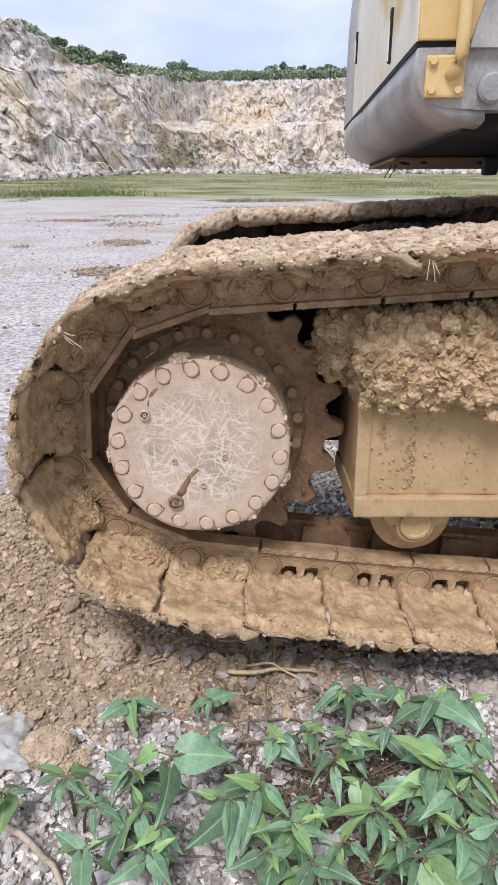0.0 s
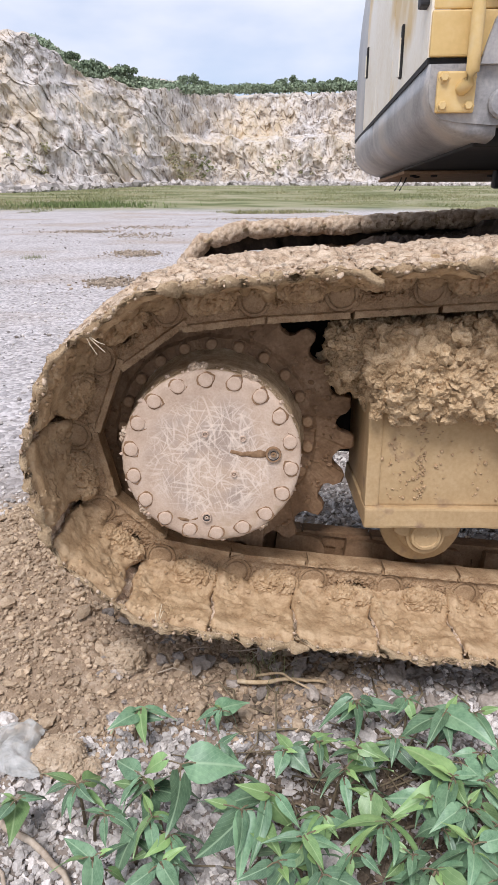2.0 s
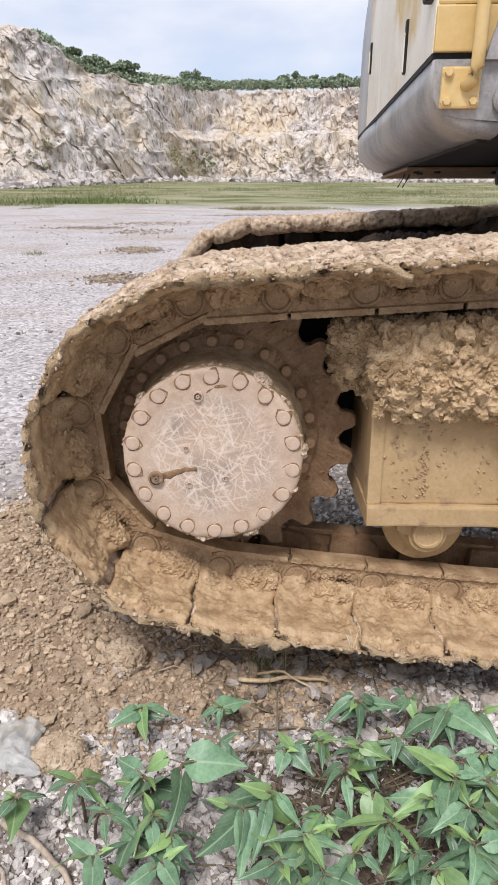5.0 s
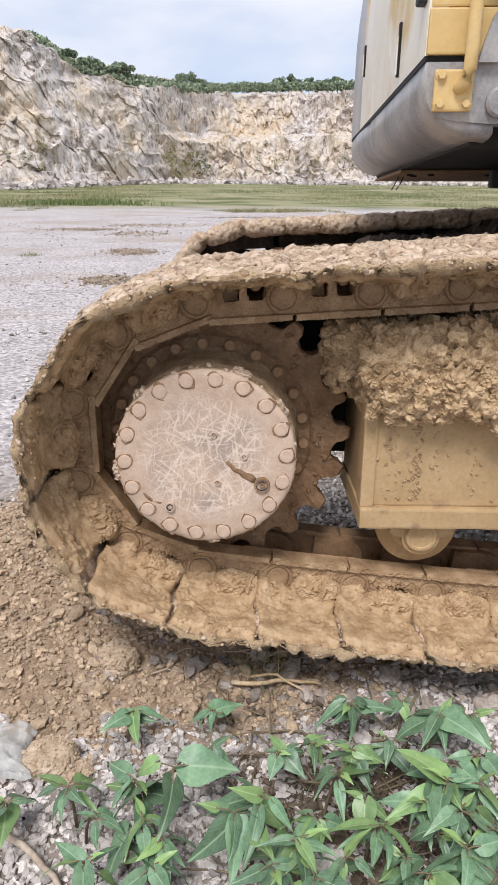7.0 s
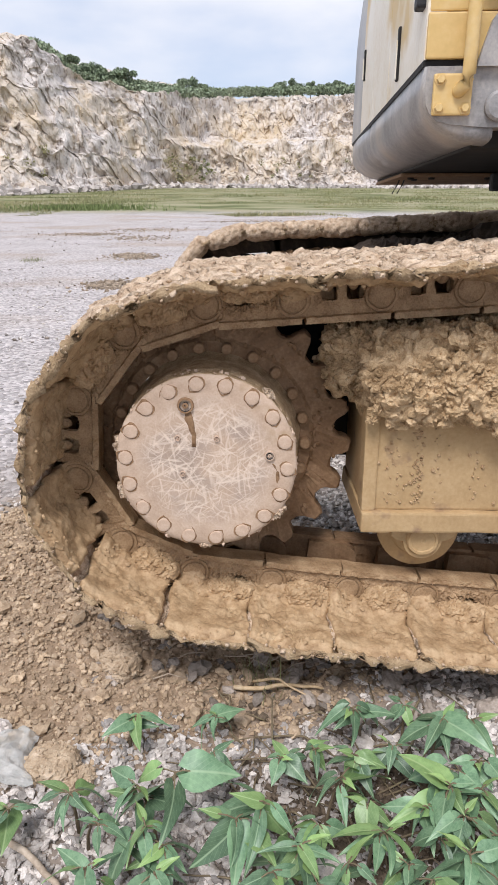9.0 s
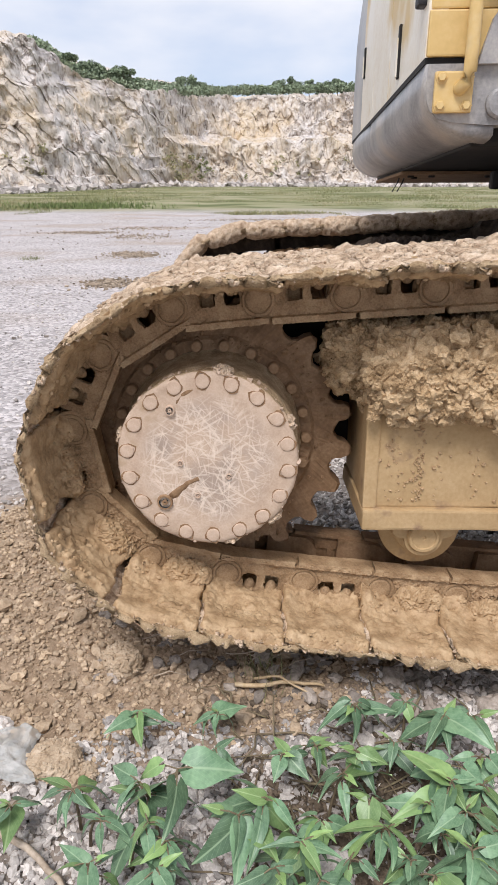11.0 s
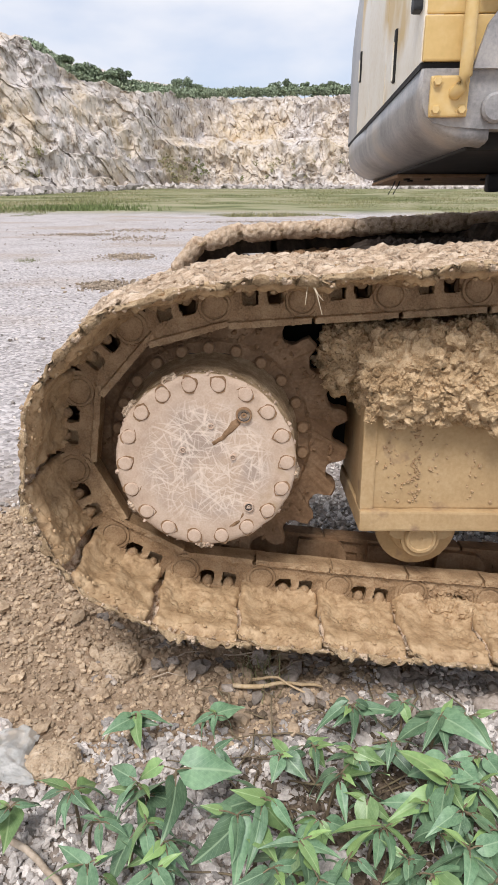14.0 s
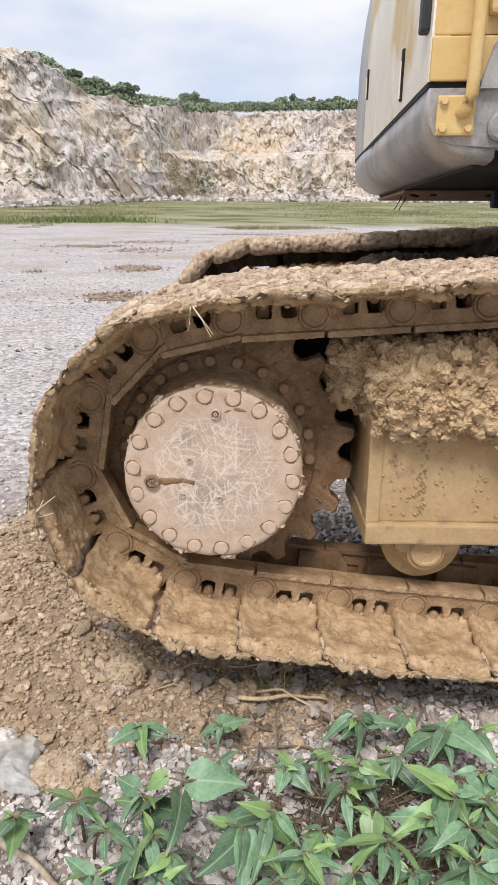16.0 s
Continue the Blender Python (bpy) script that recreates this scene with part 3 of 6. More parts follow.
def lump(name, x0, x1, y0, y1, z0, z1, material, step=0.008, roundness=0.5, clods=0.02, amp=0.008, seed=0, rough=0.004):
    """A caked lump of earth: a rounded block broken into crooked clods, with narrow deep cracks at two sizes."""
    u, faces = box_grid(x0, x1, y0, y1, z0, z1, step)
    c = np.array([(x0 + x1) / 2, (y0 + y1) / 2, (z0 + z1) / 2])
    h = np.array([x1 - x0, y1 - y0, z1 - z0]) / 2
    ball = u * np.sqrt(np.maximum(0.05, 1 - (u[:, [1, 2, 0]] ** 2 + u[:, [2, 0, 1]] ** 2) / 2 + u[:, [1, 2, 0]] ** 2 * u[:, [2, 0, 1]] ** 2 / 3))
    s = u * (1 - roundness) + ball * roundness
    p = c + s * h
    n = s / h
    n /= np.linalg.norm(n, axis=1)[:, None]
    q = warped(p, clods * 0.55, seed + 21)
    d1, d2, who = worley(q / clods, seed)
    e1, e2, who2 = worley(warped(p, clods * 0.25, seed + 31) / (clods * 0.42), seed + 3)
    crack = np.clip((d2 - d1) * 4.5, 0, 1) ** 0.7
    crack2 = np.clip((e2 - e1) * 5.0, 0, 1)
    d = amp * (1.1 * (crack - 0.8) + 0.7 * (who - 0.5)) + 0.26 * amp * (crack2 - 0.7 + 1.1 * (who2 - 0.5)) + 0.7 * amp * fbm(p / (clods * 3), seed, 2) + rough * fbm(p / 0.012, seed + 5, 2)
    p = p + n * d[:, None]
    return mesh_of(name, p, faces, material, smooth=False)


def stone_templates(n, sub, rough, seed):
    """Angular pebble shapes as (points, triangles)."""
    res = []
    for i in range(n):
        bm = bmesh.new()
        bmesh.ops.create_icosphere(bm, subdivisions=sub, radius=1.0)
        v = np.array([q.co[:] for q in bm.verts])
        f = np.array([[w.index for w in q.verts] for q in bm.faces])
        bm.free()
        d1, d2, who = worley(v * 0.9 + i * 13.7, seed + i)
        v = v * (1 + rough * (who - 0.5) + 0.5 * rough * vnoise(v * 2.2 + i * 5, seed))[:, None]
        v = v * np.array([1.0, 0.62 + 0.35 * lattice(np.array([i]), np.array([1]), np.array([2]), seed)[0], 0.45 + 0.3 * lattice(np.array([i]), np.array([3]), np.array([4]), seed)[0]])
        res.append((v, f))
    return res




def stones_mesh(name, places, sizes, templates, material, seed):
    """Very many small stones or crumbs as one mesh, each turned at random."""
    g = np.random.default_rng(seed)
    vs, fs, off = [], [], 0
    for p, s in zip(places, sizes):
        pool = ROUGH_STONES if templates is PEBBLES and 0.0095 < s < 0.0115 else templates
        v, f = pool[g.integers(len(pool))]
        a, b = g.uniform(0, 6.283), g.normal(0, 0.4)
        ca, sa, cb, sb = math.cos(a), math.sin(a), math.cos(b), math.sin(b)
        r = np.array([[ca, -sa * cb, sa * sb], [sa, ca * cb, -ca * sb], [0, sb, cb]])
        vs.append((v * s) @ r.T + p)
        fs.append(f + off)
        off += len(v)
    v, f = np.vstack(vs), np.vstack(fs)
    me = bpy.data.meshes.new(name)
    me.vertices.add(len(v))
    me.vertices.foreach_set("co", v.ravel())
    me.loops.add(f.size)
    me.loops.foreach_set("vertex_index", f.ravel())
    me.polygons.add(len(f))
    me.polygons.foreach_set("loop_start", np.arange(0, f.size, 3))
    me.update(calc_edges=True)
    me.validate()
    me.shade_flat()
    me.materials.append(material)
    return me


def joined(name, a, b):
    """Two meshes of one material as a single mesh."""
    bm = bmesh.new()
    bm.from_mesh(a)
    bm.from_mesh(b)
    me = bpy.data.meshes.new(name)
    bm.to_mesh(me)
    bm.free()
    me.materials.append(a.materials[0])
    return me


def crumbs_on(base, n, lo, hi, seed, keep=None, shapes=None, power=2.2):
    """Crumbs stuck on the faces of a mesh, joined to it. keep: which places take them."""
    g = np.random.default_rng(seed)
    co = np.array([p.center[:] for p in base.polygons])
    ar = np.array([p.area for p in base.polygons])
    if keep is not None:
        ar = ar * keep(co)
    pick = g.choice(len(co), n, p=ar / ar.sum())
    places = co[pick] + g.normal(0, 0.002, (n, 3))
    sizes = lo + (hi - lo) * g.random(n) ** power
    return joined(base.name, base, stones_mesh("crumbs", places, sizes, shapes or CRUMBS, base.materials[0], seed))


PEBBLES = stone_templates(12, 1, 0.85, 61)
ROUGH_STONES = stone_templates(10, 2, 0.75, 81)
CLODS = []
for v_, f_ in stone_templates(10, 3, 0.55, 181):
    c1_, c2_, cw_ = worley(warped(v_, 0.5, 5) * 1.7 + len(CLODS) * 3.1, 183)
    CLODS.append((v_ * np.array([1, 1.2, 1.5]) * (1 + 0.28 * (np.clip((c2_ - c1_) * 4, 0, 1) - 0.7) + 0.22 * (cw_ - 0.5) + 0.06 * fbm(v_ * 4, 9, 2))[:, None], f_))
CRUMBS = [(v * np.array([1, 1.1, 1.35]), f) for v, f in stone_templates(10, 1, 0.7, 131)]


# ---- ground, rock face ----
def axis_lines(lo, a, b, hi, fine, grow):
    """Coordinates that are dense from a to b and widen outwards to lo and hi."""
    mid = list(np.arange(a, b, fine))
    up, s, x = [], fine, mid[-1]
    while x < hi:
        s *= grow
        x = min(hi, x + s)
        up.append(x)
    down, s, x = [], fine, a
    while x > lo:
        s *= grow
        x = max(lo, x - s)
        down.append(x)
    return np.array(down[::-1] + mid + up)


def soil_mask(x, y):
    """How much thrown-out soil lies at a place."""
    r = np.sqrt(((x + 0.45) * 0.95) ** 2 + ((y - 1.55) * 0.95) ** 2)
    return np.clip(1.25 - r, 0, 1)


def ground_height(x, y):
    p = np.c_[x, y, np.zeros(len(x))]
    near = np.clip(1 - np.hypot(x, y - 1.5) / 9, 0, 1)
    z = 0.012 * near * fbm(p / 0.22, 3, 3) + 0.03 * fbm(p / 2.5, 5, 2) * np.clip(np.hypot(x, y - 1.2) / 4 - 0.25, 0, 1)
    m = soil_mask(x, y)
    d1, d2, who = worley(p / 0.05, 9)
    e1, e2, who2 = worley(p / 0.021, 10)
    z += np.clip(m * 1.6, 0, 1) * (0.018 * (who - 0.4) * np.clip((d2 - d1) * 2, 0, 1) + 0.012 * (who2 - 0.4) * np.clip((e2 - e1) * 3, 0, 1) + 0.006 * fbm(p / 0.03, 8, 2))
    # soil heaped beside and under the end of the track
    z += 0.085 * np.exp(-(((x + 0.72) / 0.33) ** 2 + ((y - 1.72) / 0.42) ** 2)) * (1 + 0.25 * vnoise(p / 0.12, 4))
    z += 0.05 * np.exp(-(((x + 0.35) / 0.35) ** 2 + ((y - 1.5) / 0.25) ** 2))
    z += 0.10 * np.exp(-(((x - 0.6) / 1.6) ** 2 + ((y - 3.75) / 0.45) ** 2))
    # margin rises towards the foot of the rock
    z += 1.25 * np.clip((y - 31) / 45, 0, 1) ** 1.0
    return z


gx = axis_lines(-600, -1.1, 0.9, 600, 0.009, 1.15)
gy = axis_lines(-60, 0.6, 2.2, 900, 0.009, 1.12)
GX, GY = np.meshgrid(gx, gy)
gz = ground_height(GX.ravel(), GY.ravel())
nxg, nyg = len(gx), len(gy)
idx = np.arange(nxg * nyg).reshape(nyg, nxg)
gf = np.stack([idx[:-1, :-1], idx[:-1, 1:], idx[1:, 1:], idx[1:, :-1]], -1).reshape(-1, 4)
ground = new("ground", mesh_of("ground", np.c_[GX.ravel(), GY.ravel(), gz], gf, GROUND, True))
tagged(ground, "pale gravel quarry floor with brown thrown-out soil", "ground", kind="structure")


def rock_face():
    """The quarry wall: nearer and higher on one side, set back with a bench on the other."""
    az = np.radians(np.r_[np.linspace(-62, -26.2, 90), np.linspace(-26, 12, 700), np.linspace(12.2, 62, 110)])
    v = np.linspace(0, 1, 160)
    A, V = np.meshgrid(az, v)
    deg = np.degrees(A)
    one = np.zeros(A.size)
    P1 = np.c_[deg.ravel() / 7, one, one]
    dist = np.interp(deg, [-62, -24, -17, -12, -6, -3, 8, 30, 62], [52, 60, 64, 72, 84, 90, 92, 86, 80])
    elev = np.interp(deg, [-62, -30, -20.5, -18.6, -16.2, -15.0, -14.2, -12, -9.6, -6.6, -5.2, -2, 3, 8, 20, 62],
                     [10.3, 11.3, 11.4, 11.0, 9.9, 8.9, 8.1, 7.5, 7.0, 6.75, 6.65, 6.75, 6.8, 6.85, 7.1, 8.3])
    elev = elev + 1.05 + 0.16 * fbm(np.c_[deg.ravel() * 1.3, one, one], 21, 4).reshape(A.shape)
    top = 1.13 + dist * np.tan(np.radians(elev))
    foot = -0.6
    z = foot + (top - foot) * V
    # lean: scree foot, slope, bench, upper wall
    right = np.clip((deg + 8) / 6, 0, 1)
    lean = 9 * V + right * 9 * np.clip((V - 0.52) / 0.10, 0, 1) + 3.5 * np.exp(-V * 12) * -1
    r = dist + lean
    q = np.c_[(A * dist).ravel(), z.ravel() * 0.9, (r * 0.25).ravel()]
    # slanting ribs and blocks
    s = np.c_[q[:, 0] * 0.9 + q[:, 1] * 0.30 + 0.8 * fbm(q / 5, 47, 2), q[:, 1] * 0.45 - q[:, 0] * 0.08 + 0.6 * fbm(q / 4, 49, 2), q[:, 2]]
    d1, d2, who = worley(s / 1.9, 31)
    e1, e2, who2 = worley(s / 0.75, 33)
    g1, g2, who3 = worley(np.c_[q[:, 0] * 0.7 + q[:, 1] * 0.4, q[:, 1] * 0.4, q[:, 2]] / 6.5, 35)
    h1, h2, who4 = worley(s / 0.34, 39)
    disp = 1.8 * (who3 - 0.5) * np.clip((g2 - g1) * 3, 0, 1) + 1.0 * (who - 0.5) * np.clip((d2 - d1) * 4, 0, 1) + 0.55 * (who2 - 0.5) + 0.28 * (who4 - 0.5) + 1.5 * fbm(q / 9, 37, 3) + 0.5 * fbm(q / 1.3, 41, 3)
    ledge = (z.ravel() * 0.42 + 0.06 * q[:, 0] + 1.1 * fbm(q / 7, 53, 3)) % 1.0
    disp = disp - 0.9 * ledge * np.clip(0.6 + 1.4 * fbm(q / 10, 57, 2), 0, 1)
    fade = np.clip(V.ravel() * 6, 0.25, 1)
    r = r + (disp * fade).reshape(A.shape)
    z = z + 0.55 * fbm(q / 1.6, 43, 3).reshape(A.shape) * np.clip(V * 5, 0, 1)
    x, y = r * np.sin(A), r * np.cos(A)
    verts = np.c_[x.ravel(), y.ravel(), z.ravel()]
    n, mrow = A.shape[1], A.shape[0]
    ix = np.arange(n * mrow).reshape(mrow, n)
    faces = np.stack([ix[:-1, :-1], ix[:-1, 1:], ix[1:, 1:], ix[1:, :-1]], -1).reshape(-1, 4)
    # the land behind the rim slopes gently up and away
    rim = verts[-n:]
    back = rim.copy()
    back[:, :2] *= 2.2
    back[:, 2] = rim[:, 2] * 1.25 + 12.5
    allv = np.vstack([verts, back])
    k = len(verts)
    bf = [(ix[-1, i], ix[-1, i + 1], k + i + 1, k + i) for i in range(n - 1)]
    me = mesh_of("rock_face", allv, [tuple(f) for f in faces] + bf, CLIFF, False)
    return tagged(new("rock_face", me), "pale blasted limestone quarry wall with ochre stains", "cliff", kind="structure")


cliff = rock_face()


# ---- excavator ----
TILT = -4.0
ORIGIN = (-0.1064, 1.2002, 0.5913)
excavator = thing("excavator", "yellow tracked excavator caked in tan mud, one track raised and running", "excavator", m=pose(*ORIGIN, TILT, 0, 0))
R_PIN, PITCH, STEP = 0.322, 0.19, 360 / 10.5

# turn of the drive wheel in degrees, time by time
TURN_T = (0, .5, 1, 1.5, 2, 2.5, 3, 3.5, 4, 6.5, 7, 7.5, 8, 8.5, 9, 11.5, 12, 12.5, 13, 13.5, 14, 14.5, 15, 15.5, 16)
TURN_A = (-114, -85, -56, -25.5, 5, 38.6, 71.5, 107, 137.4, 300, 334.6, 365.5, 397, 432, 468, 614, 648, 679.7, 707.6, 739, 772.5, 806, 840, 874, 907.5)


def turn_at(t):
    return float(np.interp(t, TURN_T, TURN_A))


def loop_points(xi):
    """The pin line of the running track as (pitches, x, z), closed."""
    pts = []
    for a in np.linspace(94, 262.8, 60):
        pts.append(((a - 94) / STEP, R_PIN * math.cos(radians(a)), R_PIN * math.sin(radians(a))))
    x0, z0 = pts[-1][1:]
    rest = [(x0 + u, z0 - 0.126 * u + 0.03 * u * u) for u in np.linspace(0.02, xi - x0, 90)]
    zb = rest[-1][1]
    rest += [(xi + 0.30 * math.cos(radians(a)), zb + 0.30 + 0.30 * math.sin(radians(a))) for a in np.linspace(-86, 90, 50)]
    rest += [(1.5, 0.42)] if xi > 1.6 else []
    rest += [(R_PIN * math.cos(radians(94)), R_PIN * math.sin(radians(94)))]
    s = pts[-1][0]
    for x, z in rest:
        s += math.hypot(x - pts[-1][1], z - pts[-1][2]) / PITCH
        pts.append((s, x, z))
    return np.array(pts)


lo_x, hi_x = 3.15, 3.34
LINKS = math.ceil(loop_points(lo_x)[-1][0])
for _ in range(30):
    mid_x = (lo_x + hi_x) / 2
    if loop_points(mid_x)[-1][0] < LINKS:
        lo_x = mid_x
    else:
        hi_x = mid_x
LOOP = loop_points(lo_x)


def pin_at(s):
    s = s % LINKS
    return Vector((np.interp(s, LOOP[:, 0], LOOP[:, 1]), 0, np.interp(s, LOOP[:, 0], LOOP[:, 2])))


def shoe_pose_between(a, b):
    """Pose of a shoe from its own pin to the next; its z points into the loop."""
    d = (b - a).normalized()
    return Matrix(((d.x, 0, -d.z, a.x), (0, 1, 0, a.y), (d.z, 0, d.x, a.z), (0, 0, 0, 1)))


def shoe_pose(k, t):
    s = (turn_at(t) - 94) / STEP + k
    return shoe_pose_between(pin_at(s), pin_at(s + 1))


W = 0.60


def shoe_plate():
    """Steel track plate with three low grousers, seen as a mud-coated slab."""
    bm = bmesh.new()
    add_box(bm, -0.015, 0.132, 0.012, W - 0.012, -0.060, -0.046, 0.004)
    for x in (0.0, 0.055, 0.11):
        add_prism(bm, [(x, -0.058), (x + 0.02, -0.058), (x + 0.016, -0.074), (x + 0.006, -0.074)], 0.10, W - 0.02)
    return bm


def tuck(x):
    """The leading end of a shoe is turned in towards the chain."""
    return 0.018 * np.clip((0.012 - x) / 0.060, 0, 1) ** 1.3


def mud_inside(seed, thick):
    """The mud film over the inner side of a plate, smeared up on to the link, cracked raggedly at both ends."""
    nx, ny = 48, 52
    i, j = np.meshgrid(np.arange(nx + 1), np.arange(ny + 1))
    i, j = i.ravel(), j.ravel()
    y = -0.008 + 0.208 * j / ny
    one = np.zeros(len(y))
    # both ends of every film follow the same ragged line, so that neighbours meet in a thin crack
    rag = 0.006 * fbm(np.c_[y / 0.03, one, one], 90, 3)
    x = -0.0430 + rag + 0.1865 * i / nx
    lip = np.where(i == 0, -0.002, 0)
    p = np.c_[x, y, one] + seed * 3.7
    f = fbm(p / 0.05, seed, 3)
    g = fbm(p / 0.011, seed + 9, 3)
    d1, d2, who = worley(warped(p, 0.012, seed + 8) / 0.020, seed + 2)
    c = np.clip((d2 - d1) * 3, 0, 1)
    patch = np.clip(0.25 + fbm(p / 0.06, seed + 12, 2) * 1.6, 0, 1)
    e = np.clip(np.minimum(i / 2.5, (nx - i) / 2.5), 0, 1)
    back = np.clip((y - 0.115) / 0.085, 0, 1)
    z = -0.040 + 0.006 * f + 0.0016 * g + (0.0065 * (c - 0.6) + 0.006 * (who - 0.5)) * np.maximum(patch, 0.8 * back) + (0.012 + 0.055 * thick) * back ** 1.5 * (0.7 + 0.5 * f)
    z = z - 0.006 * (1 - e) ** 2 + tuck(x)
    front = np.clip((0.020 - y) / 0.024, 0, 1)
    z = z - 0.013 * front ** 2 + 0.006 * front * (who - 0.5)
    yy = y + 0.006 * f * front + 0.004 * (who - 0.5) * front
    verts = [tuple(v) for v in np.c_[x + lip, yy, z]]
    faces = []
    for b in range(ny):
        for a in range(nx):
            q = b * (nx + 1) + a
            faces.append((q, q + 1, q + nx + 2, q + nx + 1))
    k = len(verts)
    edge = [a for a in range(nx + 1)] + [b * (nx + 1) + nx for b in range(1, ny + 1)] + [ny * (nx + 1) + a for a in range(nx - 1, -1, -1)] + [b * (nx + 1) for b in range(ny - 1, 0, -1)]
    for a in edge:
        vx, vy, vz = verts[a]
        verts.append((vx, vy, -0.062 + tuck(vx)))
    m = len(edge)
    for a in range(m):
        b = (a + 1) % m
        faces.append((edge[b], edge[a], k + a, k + b))
    base = mesh_of("mud_film", verts, faces, MUD_SMOOTH, True)
    if thick < 0.3:
        return crumbs_on(base, 50, 0.002, 0.006, seed + 41, lambda q: 0.2 + 2.0 * (q[:, 1] < 0.02))
    return crumbs_on(base, 120, 0.002, 0.008, seed + 41, lambda q: 0.12 + 2.0 * (q[:, 1] < 0.015) + 2.0 * (q[:, 1] > 0.13))


def mud_outside(seed, thick, step=0.0082, crumbs=170):
    """The crust pressed on the outer side: worn thin along the near edge, thicker behind, flaked by narrow cracks, its rim folded over the plate."""
    u, faces = box_grid(-0.058, 0.14, -0.012, W + 0.01, -0.078 - thick, -0.054, step)
    y = 0.299 + u[:, 1] * 0.311
    k = np.clip(y / 0.24, 0, 1)
    deep = 0.064 + (0.017 + thick) * k * k * (3 - 2 * k)
    p = np.c_[0.061 + u[:, 0] * 0.113, y, np.where(u[:, 2] > 0, -0.060, -deep)]
    mid = np.abs(u[:, 2]) < 0.9
    p[mid, 2] = (-0.060 * (1 + u[mid, 2]) - deep[mid] * (1 - u[mid, 2])) / 2
    q = p + seed * 5.1
    w = warped(q, 0.016, seed + 11)
    d1, d2, who = worley(w / 0.042, seed)
    e1, e2, who2 = worley(w / 0.015, seed + 1)
    crack = np.clip((d2 - d1) * 4.5, 0, 1)
    crack2 = np.clip((e2 - e1) * 3, 0, 1)
    f = fbm(q / 0.05, seed + 3, 3)
    outer = (u[:, 2] < 0.5)
    relief = 0.008 * (crack - 0.8) + 0.006 * f + 0.007 * (who - 0.5) + 0.0035 * (crack2 - 0.5) + 0.004 * (who2 - 0.5) + 0.0025 * fbm(q / 0.012, seed + 6, 2)
    p[:, 2] -= np.where(outer, relief, 0)
    rim = np.clip((np.abs(u[:, 1]) - 0.94) / 0.06, 0, 1)
    p[:, 1] += np.sign(u[:, 1]) * rim * (0.004 + 0.007 * f + 0.010 * (who - 0.5) + 0.008 * (who2 - 0.5))
    p[:, 2] += rim * np.where(u[:, 2] > 0.5, np.clip(0.012 + 0.008 * f + 0.007 * fbm(q / 0.018, seed + 4, 2), 0.002, 0.024), 0.003 * f)
    ends = np.clip((np.abs(u[:, 0]) - 0.85) / 0.15, 0, 1)
    p[:, 2] += ends * np.where(outer, 0.006, 0)
    p[:, 0] += np.sign(u[:, 0]) * ends * (0.004 * f + 0.004 * (who2 - 0.5) - 0.001)
    p[:, 2] += tuck(p[:, 0])
    base = mesh_of("mud_crust", p, faces, MUD_CRUST, False)
    for poly in base.polygons:
        if poly.center[1] < 0.004:
            poly.material_index = 1
    me = crumbs_on(base, crumbs, 0.0022, 0.0075, seed + 40, lambda c: (0.12 + 1.0 * (c[:, 1] < 0.30)) * (c[:, 2] < -0.064) + 2.5 * (c[:, 1] < 0.012))
    me.materials.append(MUD_RIM)
    me.shade_smooth()
    return me


def link_mesh(side, clogged, seed):
    """One side link: rounded end round the pin, rail, two windows with the shoe bolts in them, offset nose."""
    bm = bmesh.new()
    s = 1 if side == 0 else -1
    yo = 0.192 if side == 0 else 0.408
    ya, yb = sorted((yo, yo + s * 0.034))
    arc = [(0.046 * math.cos(radians(a)), 0.046 * math.sin(radians(a))) for a in range(90, 271, 15)]
    add_prism(bm, arc + [(0.036, -0.046), (0.036, 0.046)], ya, yb)
    add_prism(bm, [(0.036, 0.006), (0.146, 0.006), (0.160, 0.024), (0.164, 0.050), (0.036, 0.050)], ya, yb)
    add_prism(bm, [(0.036, -0.046), (0.150, -0.046), (0.150, -0.036), (0.036, -0.036)], ya, yb)
    add_prism(bm, [(0.080, -0.037), (0.092, -0.037), (0.095, 0.007), (0.077, 0.007)], ya, yb)
    add_prism(bm, [(0.132, -0.037), (0.150, -0.037), (0.147, 0.007), (0.128, 0.007)], ya, yb)
    yc, yd = sorted((yo + s * 0.030, yo + s * 0.062))
    nose = [(0.19 + 0.044 * math.cos(radians(a)), 0.044 * math.sin(radians(a))) for a in range(-90, 91, 18)]
    add_prism(bm, [(0.10, -0.044)] + nose + [(0.10, 0.044)], yc, yd)
    if side == 1:
        # dirt packed into the windows of the inner link
        add_box(bm, 0.034, 0.152, 0.380, 0.403, -0.044, 0.012)
    # raised rim of the rail tread
    ye, yf = sorted((yo - s * 0.006, yo + s * 0.042))
    add_prism(bm, [(-0.018, 0.040), (0.163, 0.040), (0.165, 0.052), (-0.018, 0.052)], ye, yf)
    for x in (0.058, 0.112):
        nut = bmesh.ops.create_icosphere(bm, subdivisions=2, radius=0.0145)
        bmesh.ops.transform(bm, matrix=Matrix.Translation((x, yo + s * 0.012, -0.032)) @ Matrix.Diagonal((1, 1, 1.25, 1)), verts=nut["verts"])
    bmesh.ops.subdivide_edges(bm, edges=[e for e in bm.edges if e.calc_length() > 0.02], cuts=1, use_grid_fill=True)
    bmesh.ops.triangulate(bm, faces=[f for f in bm.faces if len(f.verts) > 4])
    for v in bm.verts:
        n = noise.noise_vector(v.co * 45 + Vector((seed, side, 0)))
        v.co += n * 0.0022
    return bm


